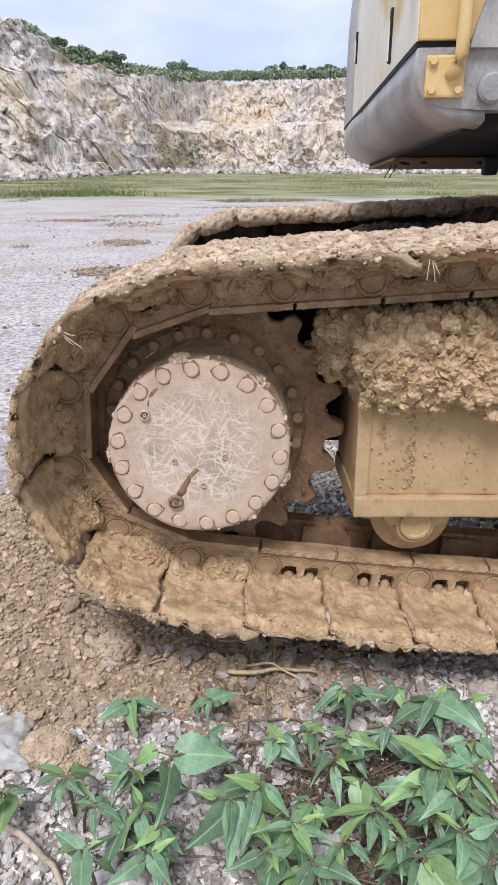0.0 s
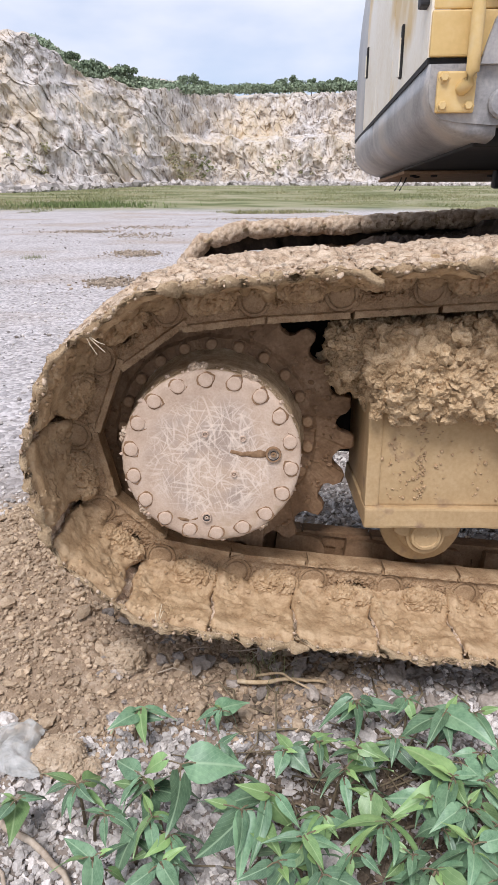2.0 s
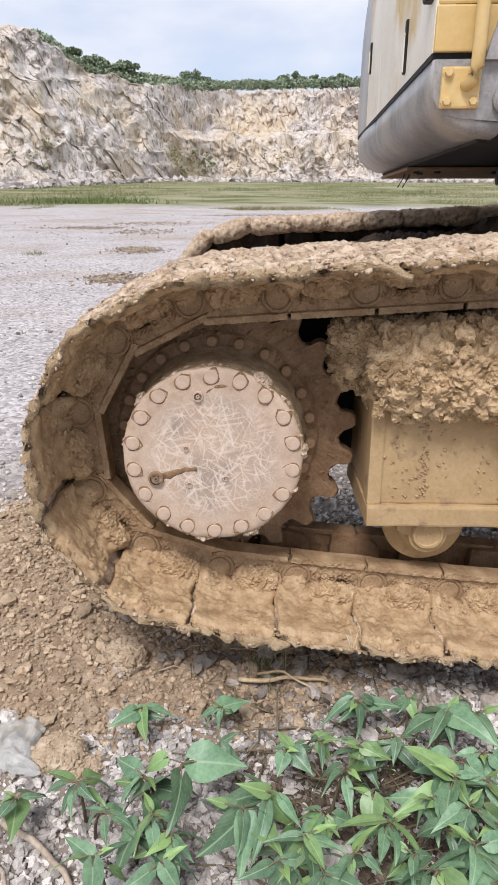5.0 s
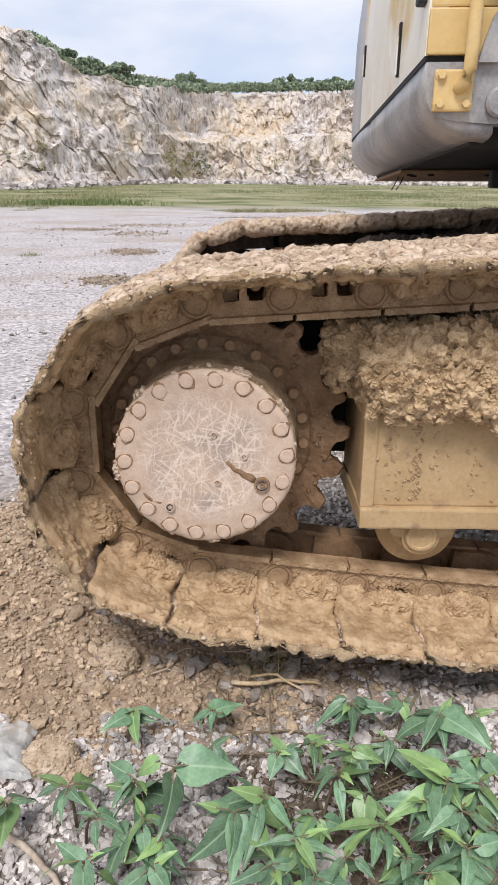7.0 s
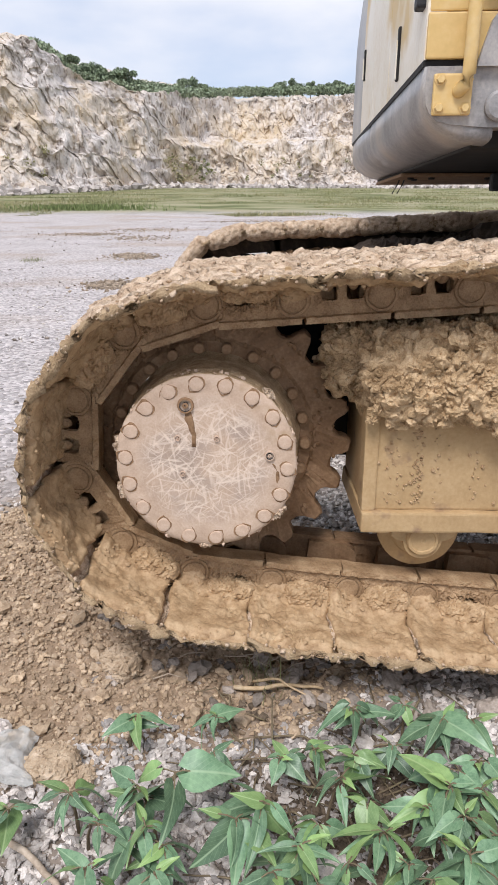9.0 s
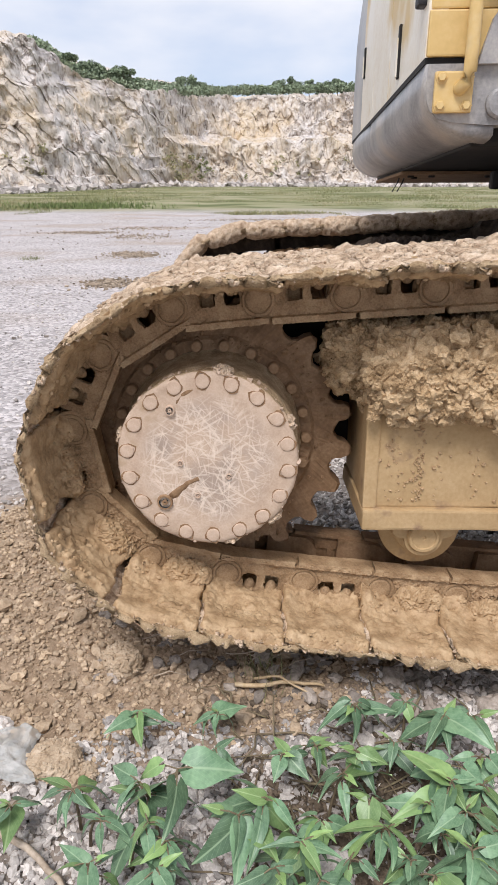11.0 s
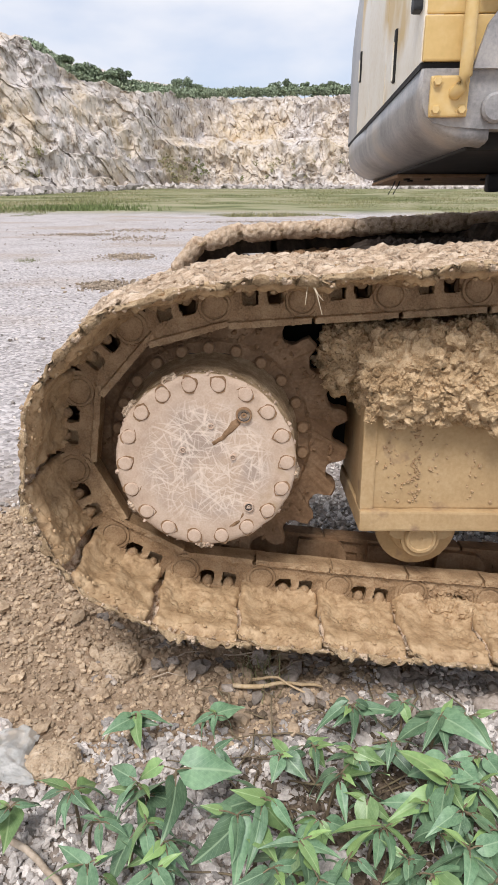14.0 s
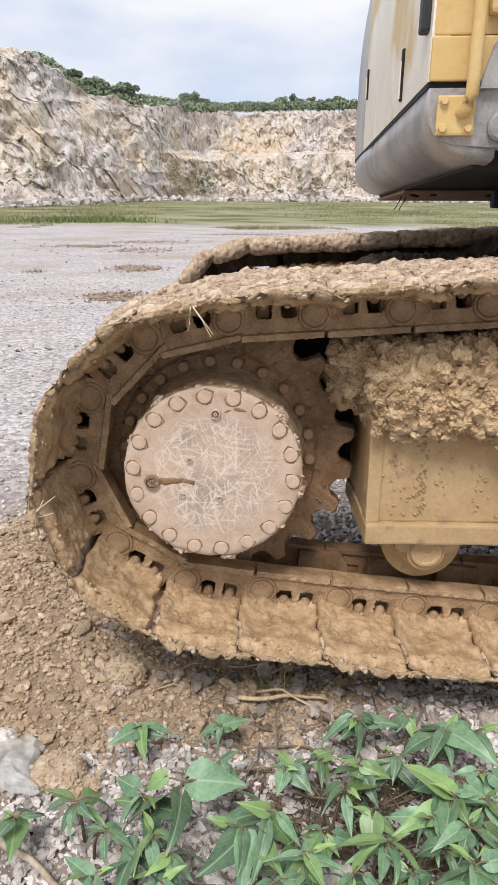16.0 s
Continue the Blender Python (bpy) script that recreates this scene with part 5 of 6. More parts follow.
# these heaps carry the shade below the house in their colour
part("heaped_mud", lump("mud_heap", 1.10, 2.4, FAR_Y - 0.25, FAR_Y + 0.55, 0.36, 0.58, MUD_SHADED, 0.03, 0.8, 0.09, 0.03, 75, 0.01), None, excavator, "heap of mud on the far track, darkened for the shade under the house")
part("heaped_mud", lump("mud_heap", 0.55, 1.5, FAR_Y - 0.30, FAR_Y + 0.2, 0.30, 0.47, MUD_SHADED, 0.02, 0.8, 0.06, 0.02, 76, 0.01), None, excavator, "heap of mud on the far track, darkened for the shade under the house")


# ---- upper structure ----
UP = pose(0.478, 0.40, 0.832, 2.2, 0, -2.9)
# base box is black, the shade under the house put into its colour
upper = part("upper_structure", shared("upper_structure", add_box(bmesh.new(), 0.13, 2.6, 0.06, 1.86, -0.168, -0.10, 0.01), BLACK_SHADE, False), None, excavator, "yellow and cream machine house with a dark lower skirt", UP)


def skirt_mesh():
    """Lower skirt: flat near face, rounded underside along the end, swept back along the width."""
    bm = bmesh.new()
    prof = [(0.0, -0.004), (-0.002, -0.05), (0.003, -0.082), (0.014, -0.104), (0.034, -0.124), (0.062, -0.142), (0.10, -0.156), (0.16, -0.162), (0.16, -0.12), (0.10, -0.10), (0.05, -0.06), (0.04, -0.004)]
    secs = []
    for y, dx, k, dz in ((0.0, 0.004, 0.92, 0), (0.006, 0, 0.97, 0), (0.05, 0, 1, 0), (0.4, 0, 1, 0), (0.8, 0, 1, 0), (1.05, 0.0, 1, 0), (1.08, 0.006, 0.98, 0), (1.11, 0.0, 1, 0), (1.5, -0.004, 1, 0), (1.8, 0.0, 1, 0), (1.88, 0.02, 0.97, 0), (1.92, 0.06, 0.9, 0)):
        secs.append([bm.verts.new((x + dx, y, z * k)) for x, z in prof])
    for a, b in zip(secs, secs[1:]):
        for i in range(len(prof)):
            j = (i + 1) % len(prof)
            bm.faces.new((a[i], a[j], b[j], b[i]))
    bm.faces.new(secs[0][::-1])
    bm.faces.new(secs[-1])
    return bm


part("side_skirt", skirt_mesh(), BUMPER, upper, "dusty grey-black rounded lower skirt", smooth=True)
bm = bmesh.new()
out = [(0.006, -0.004), (0.004, -0.05), (0.008, -0.080), (0.018, -0.100), (0.034, -0.114), (0.07, -0.122), (0.15, -0.128), (0.9, -0.132), (2.6, -0.132), (2.6, -0.004)]
add_prism(bm, out, -0.004, 0.075)
part("front_skirt", bm, BUMPER, upper, "dusty grey-black lower skirt")
# flush black strip draws the dark gap above the skirt
bm = bmesh.new()
add_box(bm, -0.0025, 2.6, 0.004, 1.84, -0.004, 0.009)
part("seam_strip", bm, BLACK_SHADE, upper)


def end_panel(y0, y1, z1, lean):
    """A slab of the end wall; lean bends its upper part inwards."""
    bm = bmesh.new()
    zs = [0.010, 0.2, 0.4, 0.5, 0.6, 0.7, 0.8, 0.9, 1.0, z1]
    rows_ = []
    for z in zs:
        x = lean * max(0, z - 0.3) ** 2
        rows_.append([bm.verts.new(c) for c in ((x - 0.002, y0 + 0.003, z), (x - 0.002, y1 - 0.003, z), (x + 0.04, y1 - 0.003, z), (x + 0.04, y0 + 0.003, z))])
    for a, b in zip(rows_, rows_[1:]):
        for i in range(4):
            j = (i + 1) % 4
            bm.faces.new((a[i], a[j], b[j], b[i]))
    bm.faces.new(rows_[0][::-1])
    bm.faces.new(rows_[-1])
    bmesh.ops.bevel(bm, geom=[e for e in bm.edges if abs((e.verts[0].co - e.verts[1].co).z) > 0.05 and min(v.co.x - lean * max(0, v.co.z - 0.3) ** 2 for v in e.verts) < 0.01], offset=0.003, segments=2, affect="EDGES")
    return bm


part("door_panel", end_panel(0.0, 0.61, 1.3, 0.0), CREAM, upper, "cream painted service door")
part("door_panel", end_panel(0.61, 1.03, 1.3, 0.02), CREAM, upper, "cream painted service door")
part("door_panel", end_panel(1.03, 1.45, 1.3, 0.10), CREAM, upper, "cream painted rounded panel")
part("cab_pillar", end_panel(1.45, 1.86, 1.3, 0.22), GREY, upper, "dark rounded cab corner")
# core is black so that gaps between the panels stay dark
bm = bmesh.new()
add_box(bm, 0.042, 2.6, 0.02, 1.82, 0.012, 1.28)
part("house_core", bm, BLACK_SHADE, upper, "dark inside of the machine house")
bm = bmesh.new()
add_box(bm, 0.03, 2.62, 0.0, 1.86, 1.283, 1.31, 0.01)
part("roof_panel", bm, YELLOW, upper, "yellow painted roof panel")
bm = bmesh.new()
add_box(bm, 0.05, 2.6, 1.824, 1.86, 0.014, 1.28, 0.004)
part("far_panel", bm, YELLOW, upper, "yellow painted side panel")
bm = bmesh.new()
add_box(bm, 2.602, 2.64, 0.0, 1.86, -0.10, 1.28, 0.01)
part("rear_panel", bm, YELLOW, upper, "yellow painted rear panel")
# door handle slots
for y, z0, z1 in ((0.40, 0.035, 0.165), (1.37, 0.20, 0.31)):
    bm = bmesh.new()
    add_box(bm, -0.0085, 0.0, y - 0.012, y + 0.012, z0, z1, 0.002)
    h_ = part("handle_slot", bm, BLACK_SHADE, upper)
    bm = bmesh.new()
    add_box(bm, -0.012, -0.004, y - 0.002, y + 0.016, z0 + 0.004, z1 - 0.03, 0.002)
    part("handle", bm, CREAM, h_)
bm = bmesh.new()
add_box(bm, -0.022, 0.004, 0.03, 0.075, 0.118, 0.30, 0.006)
part("hinge", bm, RUBBER, upper, "black rubber door hinge")
# near face, yellow
bm = bmesh.new()
add_box(bm, 0.0, 2.6, -0.006, 0.02, 0.010, 0.100, 0.004)
part("lower_panel", bm, YELLOW, upper, "yellow painted lower panel")
bm = bmesh.new()
add_box(bm, 0.003, 2.6, 0.0, 0.02, 0.1025, 1.3, 0.004)
part("upper_panel", bm, YELLOW, upper, "yellow painted side panel")
bm = bmesh.new()
add_box(bm, 0.115, 0.5, -0.03, 0.002, 0.135, 0.6, 0.012)
part("cover_box", bm, YELLOW, upper, "raised yellow cover with rounded corners")
bm = bmesh.new()
add_disc(bm, 0.168, 0.075, [(0, -0.022), (0.008, -0.022), (0.010, -0.018), (0.010, -0.004)], 14)
part("grease_cap", bm, YELLOW, upper, "small yellow cap")
# handrail with its foot plate
bm = bmesh.new()
rail_pts = [(0.072, -0.002, -0.058), (0.076, -0.022, -0.056), (0.085, -0.034, -0.045), (0.090, -0.038, -0.025), (0.090, -0.038, 0.02), (0.090, -0.038, 0.4), (0.090, -0.038, 0.9)]
add_tube(bm, rail_pts, 0.0145, 16)
rail = part("handrail", bm, YELLOW, upper, "yellow tubular handrail bolted to the skirt", smooth=True)
bm = bmesh.new()
add_box(bm, 0.020, 0.106, -0.018, -0.004, -0.104, -0.020, 0.005)
plate_ = part("foot_plate", bm, YELLOW, rail)
bm = bmesh.new()
add_disc(bm, 0, 0, [(0, -0.010), (0.008, -0.010), (0.0095, -0.008), (0.0095, -0.002), (0.014, -0.0015), (0.014, 0.001)], 6)
RAIL_BOLT = shared("bolt", bm, YELLOW, False)
for x, z in ((0.034, -0.033), (0.034, -0.090), (0.092, -0.090), (0.092, -0.033)):
    part("bolt", RAIL_BOLT, None, rail, m=pose(x, -0.018, z))
# dark bent bar and round cap beside the rail
bm = bmesh.new()
add_prism(bm, [(0.110, -0.008), (0.119, 0.030), (0.134, 0.080), (0.158, 0.112), (0.32, 0.135), (0.32, -0.008)], -0.022, -0.006)
part("corner_gusset", bm, BUMPER, upper, "dark grey curved gusset")
bm = bmesh.new()
add_disc(bm, 0.17, -0.085, [(0, -0.02), (0.026, -0.02), (0.032, -0.015), (0.032, -0.003)], 24)
part("tie_down", bm, BUMPER, upper, "round grey tie-down lug")
# underside details
bm = bmesh.new()
add_box(bm, 0.12, 2.6, 1.02, 1.80, -0.182, -0.170, 0.003)
part("belly_plate", bm, MUD_DAMP_SHADE, upper, "tan dusty belly plate")
for x, y in ((0.12, 1.10), (0.15, 1.2), (0.2, 1.10), (0.42, 1.12), (0.5, 1.2)):
    bm = bmesh.new()
    add_disc(bm, 0, 0, [(0, -0.006), (0.012, -0.006), (0.014, 0.004)], 8)
    part("belly_bolt", bm, BLACK_SHADE, upper, m=pose(x + 0.05, y, -0.183, 90, 0, 0))
bm = bmesh.new()
add_box(bm, 0.40, 0.45, 0.80, 0.85, -0.240, -0.180, 0.012)
part("drain_nozzle", bm, RUBBER, upper, "black drain nozzle under the belly plate")
for dx in (0, 0.02):
    bm = bmesh.new()
    add_tube(bm, [(0.16 + dx, 1.3, -0.17), (0.15 + dx, 1.3, -0.20), (0.13 + dx, 1.3, -0.235)], 0.003, 6)
    part("loose_wire", bm, RUBBER, upper, "black loose wire end")


# ---- gravel, soil and stones ----
def scatter(name, xs, ys, sizes, templates, material, label, category, seed, sink=0.10):
    """Very many small stones lying on the ground, as one piece of stuff."""
    zs = ground_height(xs, ys) + sizes * (0.5 - sink)
    me = stones_mesh(name, np.c_[xs, ys, zs], sizes, templates, material, seed)
    return tagged(new(name, me), label, category, kind="stuff")


rng = np.random.default_rng(5)


def picked(n, x0, x1, y0, y1, keep):
    x, y = rng.uniform(x0, x1, n), rng.uniform(y0, y1, n)
    k = rng.random(n) < keep(x, y)
    return x[k], y[k]


def soil_zone(x, y):
    p = np.c_[x, y, np.zeros(len(x))]
    edge = np.hypot((x + 0.55) / 0.95, (y - 1.62) / 0.62) + 0.16 * fbm(p / 0.25, 15, 3)
    return np.clip((1.05 - edge) * 5, 0, 1)


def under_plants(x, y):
    """Where dark crumbs lie under the creepers."""
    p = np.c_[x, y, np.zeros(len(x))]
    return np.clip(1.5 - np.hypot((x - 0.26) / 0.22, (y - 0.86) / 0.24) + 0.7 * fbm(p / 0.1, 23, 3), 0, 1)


x, y = picked(23000, -0.78, 0.78, 0.45, 1.38, lambda a, b: (1 - soil_zone(a, b)) * (1 - 0.55 * under_plants(a, b)))
scatter("gravel", x, y, 0.003 + 0.0085 * rng.random(len(x)) ** 2.4, PEBBLES, STONE, "pale grey-white loose gravel", "gravel", 1)
x, y = picked(7000, -0.3, 1.5, 1.75, 2.9, lambda a, b: 0.9 + 0 * a)
scatter("gravel", x, y, 0.004 + 0.010 * rng.random(len(x)) ** 2, PEBBLES, STONE, "pale loose gravel under the machine", "gravel", 15)
x, y = picked(14000, -1.4, 1.4, 0.3, 3.2, lambda a, b: 0.9 * (1 - soil_zone(a, b)) * np.clip(1.7 - 1.05 * np.hypot(a * 0.8, b - 1.3) + 0.35 * fbm(np.c_[a / 0.4, b / 0.4, a * 0], 27, 3), 0.05, 1))
scatter("gravel", x, y, 0.0035 + 0.0095 * rng.random(len(x)) ** 2.2, PEBBLES, STONE, "pale grey-white loose gravel", "gravel", 14)
x, y = picked(900, -1.9, 1.8, -0.2, 2.7, lambda a, b: 0.6 * (1 - 0.9 * soil_zone(a, b)))
scatter("pebble_layer", x, y, 0.010 + 0.012 * rng.random(len(x)) ** 2, ROUGH_STONES, STONE, "larger pale broken stones in the gravel", "gravel", 2)
x, y = picked(32000, -1.15, 0.4, 0.95, 2.25, lambda a, b: soil_zone(a, b))
scatter("soil_crumbs", x, y, 0.002 + 0.0075 * rng.random(len(x)) ** 3, CRUMBS, SOIL, "crumbled brown soil thrown out by the track", "soil", 3)
x, y = picked(700, -1.3, 0.4, 1.0, 2.5, lambda a, b: soil_zone(a, b))
scatter("soil_clods", x, y, 0.010 + 0.014 * rng.random(len(x)) ** 2.5, ROUGH_STONES, SOIL, "broken tan soil clods", "soil", 4)
# darker stones below the track, its shade put into their colour
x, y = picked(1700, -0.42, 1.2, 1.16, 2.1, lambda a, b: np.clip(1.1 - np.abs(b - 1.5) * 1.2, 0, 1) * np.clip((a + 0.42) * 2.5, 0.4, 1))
scatter("shaded_stones", x, y, 0.006 + 0.016 * rng.random(len(x)) ** 2, ROUGH_STONES, DARK_STONE, "stones under the track, darkened for its shade", "gravel", 6)
x, y = picked(7500, -6.0, 5.0, 2.6, 9.5, lambda a, b: np.clip(1.5 - b / 7, 0.12, 1) * (np.abs(a) < 0.62 * b + 0.4))
scatter("far_gravel", x, y, 0.006 + 0.012 * rng.random(len(x)) ** 2.5, PEBBLES, STONE, "pale gravel scattered over the quarry floor", "gravel", 7)
x, y = picked(6000, -14.0, 12.0, 3.0, 27.0, lambda a, b: (np.abs(a) < 0.6 * b + 0.4) * np.clip(0.35 + fbm(np.c_[a / 3, b / 3, a * 0], 19, 3), 0, 1))
scatter("scattered_soil", x, y, 0.006 + 0.020 * rng.random(len(x)) ** 2.5, PEBBLES, DARK_STONE, "brown crumbs strewn over the pale quarry floor", "soil", 13)
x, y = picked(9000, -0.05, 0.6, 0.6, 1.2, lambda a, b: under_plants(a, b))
scatter("plant_litter", x, y, 0.003 + 0.007 * rng.random(len(x)) ** 2, CRUMBS, DARK_CRUMBS, "dark crumbs under the creepers", "soil", 16, 0.0)
# old soil patches on the floor
for i, (px, py, wx, wy, n) in enumerate(((-1.88, 8.5, 0.30, 0.42, 600), (-2.19, 12.0, 0.40, 0.6, 600), (-4.6, 18.6, 0.9, 0.9, 500), (-3.0, 17.0, 0.8, 0.9, 400), (-0.4, 25.5, 2.0, 0.9, 400), (-3.2, 20.5, 1.2, 0.8, 500))):
    x, y = px + wx * rng.normal(0, 0.55, n), py + wy * rng.normal(0, 0.5, n)
    scatter("soil_patch", x, y, 0.008 + 0.026 * rng.random(n) ** 2.5, PEBBLES, OLD_SOIL, "low patch of brown soil on the gravel floor", "soil", 20 + i, 0.1)


def single_stone(name, x, y, size, material, label, seed, z=0.0, category="stone"):
    v, f = stone_templates(1, 3, 0.5, seed)[0]
    p = v * size
    p = p * (1 + 0.05 * fbm(v * 5, seed, 3))[:, None]
    gz_ = float(ground_height(np.array([x]), np.array([y]))[0])
    me = mesh_of(name, p, f, material, False)
    ob = new(name, me)
    ob.matrix_basis = pose(x, y, gz_ + size * 0.22 + z, 0, 0, seed * 37 % 360)
    return tagged(ob, label, category, "stones on the ground")


single_stone("stone", -0.385, 1.055, 0.026, STONE, "pale rounded stone on brown soil", 101)
single_stone("stone", 0.56, 1.19, 0.04, DARK_STONE, "blue-grey angular stone beside the track", 102)
def clod(x, y, w, d, h, material, label, seed):
    """A crumbling lump of soil on the ground."""
    g = float(ground_height(np.array([x]), np.array([y]))[0])
    me = crumbs_on(lump("clod", -w / 2, w / 2, -d / 2, d / 2, -0.01, h, material, 0.006, 0.75, 0.03, 0.005, seed, 0.002), 260, 0.002, 0.007, seed)
    return tagged(part("clod", me, None, None, "", pose(x, y, g, 0, 0, seed * 31 % 360)), label, "clod", "stones on the ground")


clod(-0.330, 1.285, 0.10, 0.08, 0.062, SOIL_LUMP, "smooth tan lump of clay below the track", 103)
clod(-0.42, 1.01, 0.11, 0.09, 0.045, SOIL_LUMP, "crumbly tan clod among gravel", 104)
clod(-0.36, 0.985, 0.07, 0.06, 0.03, SOIL_LUMP, "crumbly tan clod among gravel", 105)
single_stone("stone", -0.57, 1.12, 0.026, STONE, "pale rounded stone on brown soil", 106)
single_stone("stone", 0.10, 0.88, 0.022, STONE, "white angular stone among the plants", 107)
single_stone("stone", -0.02, 0.84, 0.028, STONE, "white angular stone among the plants", 108)
single_stone("stone", 0.14, 0.80, 0.030, STONE, "white angular stone among the plants", 109)
single_stone("stone", 0.40, 1.05, 0.026, STONE, "white angular stone among the plants", 110)
single_stone("stone", -0.20, 0.74, 0.03, STONE, "white angular stone among the plants", 111)
single_stone("stone", -0.13, 0.94, 0.02, STONE, "white angular stone among the plants", 112)
# darker stone colour for the track's shade
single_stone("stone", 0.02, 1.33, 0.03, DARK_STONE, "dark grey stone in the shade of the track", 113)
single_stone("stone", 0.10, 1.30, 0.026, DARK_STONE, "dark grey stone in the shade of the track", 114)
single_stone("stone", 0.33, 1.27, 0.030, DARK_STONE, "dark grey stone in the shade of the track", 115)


# ---- plants ----
def leaf_mesh(i, length, width, droop, fold, material):
    """Arrow-shaped leaf, folded on its midrib and drooping, along +x from its stalk."""
    bm = bmesh.new()
    uvl = bm.loops.layers.uv.new("UVMap")
    prof = [(0.0, 0.22), (0.05, 0.80), (0.12, 1.0), (0.23, 0.96), (0.37, 0.80), (0.53, 0.60), (0.69, 0.40), (0.83, 0.21), (0.94, 0.08), (1.0, 0.0)]
    rows_ = []
    for v, w in prof:
        row = []
        for u in (-1, -0.66, -0.33, 0, 0.33, 0.66, 1):
            hw = width * 0.5 * w
            back = -0.24 * max(0, 1 - v / 0.16) * (abs(u) ** 1.2) if v < 0.16 else 0
            x = (v + back) * length
            wav = 0.05 * width * math.sin(7 * v + 2.2 * i + u * 2)
            z = -droop * length * v * v + fold * hw * abs(u) * (1 - 0.5 * abs(u)) + wav * abs(u)
            row.append((bm.verts.new((x, u * hw, z)), (u * max(w, 0.02), v)))
        rows_.append(row)
    for a, b in zip(rows_, rows_[1:]):
        for k in range(6):
            f = bm.faces.new((a[k][0], b[k][0], b[k + 1][0], a[k + 1][0]))
            for lp, (_, uv) in zip(f.loops, (a[k], b[k], b[k + 1], a[k + 1])):
                lp[uvl].uv = uv
    bmesh.ops.remove_doubles(bm, verts=bm.verts, dist=1e-5)
    me = bpy.data.meshes.new("leaf")
    bm.to_mesh(me)
    bm.free()
    me.materials.append(material)
    me.shade_smooth()
    return me


LEAVES = [leaf_mesh(i, 0.10, w, d, f, LEAF) for i, (w, d, f) in enumerate(((0.044, 0.25, 0.5), (0.050, 0.4, 0.35), (0.036, 0.15, 0.6), (0.056, 0.3, 0.35), (0.032, 0.35, 0.7), (0.078, 0.22, 0.25), (0.064, 0.35, 0.3)))]
MID_LEAVES = [leaf_mesh(i + 4, 0.10, w, d, f, LEAF_MID) for i, (w, d, f) in enumerate(((0.048, 0.3, 0.45), (0.070, 0.3, 0.3), (0.038, 0.25, 0.55)))]
YOUNG = [leaf_mesh(i + 9, 0.075, w, d, f, LEAF_YOUNG) for i, (w, d, f) in enumerate(((0.036, 0.2, 0.6), (0.030, 0.1, 0.8)))]

PLANTS_A = [
    (-0.25, 1.06, 0.10, 4, 0.80), (-0.33, 0.85, 0.13, 6, 1.00), (-0.21, 0.85, 0.15, 6, 1.10), (-0.14, 0.86, 0.17, 3, 1.50), (-0.18, 0.77, 0.15, 5, 0.90),
    (-0.26, 0.78, 0.14, 3, 0.80), (-0.15, 0.76, 0.12, 5, 1.00), (-0.27, 0.72, 0.12, 5, 0.90), (-0.16, 0.71, 0.12, 5, 1.00), (-0.03, 0.77, 0.17, 6, 1.30),
    (-0.08, 1.07, 0.09, 5, 0.75), (-0.08, 0.96, 0.11, 5, 0.80), (-0.44, 0.84, 0.10, 5, 0.90),
]
PLANTS_B = [
    (0.20, 1.06, 0.13, 8, 0.90), (0.37, 1.00, 0.16, 5, 1.25), (0.19, 0.94, 0.13, 6, 0.85), (0.16, 0.89, 0.13, 5, 1.00), (0.05, 0.94, 0.12, 5, 0.80),
    (0.34, 0.84, 0.17, 7, 1.10), (0.20, 0.84, 0.12, 5, 0.90), (0.02, 0.80, 0.17, 4, 1.40), (0.07, 0.73, 0.16, 7, 1.00), (0.15, 0.72, 0.14, 5, 1.00),
    (0.22, 0.78, 0.13, 6, 0.95), (0.31, 0.77, 0.13, 5, 1.00), (0.27, 0.97, 0.12, 6, 0.9), (0.36, 0.90, 0.14, 6, 1.1), (0.44, 1.03, 0.13, 5, 1.0), (0.28, 0.70, 0.13, 6, 1.1), (0.10, 0.69, 0.13, 6, 1.1), (0.38, 0.69, 0.14, 6, 1.2),
    (0.35, 0.79, 0.16, 6, 1.10), (0.34, 0.72, 0.16, 5, 1.30), (0.25, 0.73, 0.12, 5, 0.80), (0.42, 0.92, 0.14, 5, 0.90), (0.03, 0.71, 0.13, 5, 1.10),
    (0.30, 0.82, 0.14, 5, 1.00), (0.32, 1.10, 0.10, 4, 0.80), 
    (0.40, 0.85, 0.15, 6, 1.05), 
    (0.11, 0.80, 0.12, 6, 0.90), (0.40, 0.77, 0.14, 5, 1.10), (0.12, 0.98, 0.10, 5, 0.75),
]


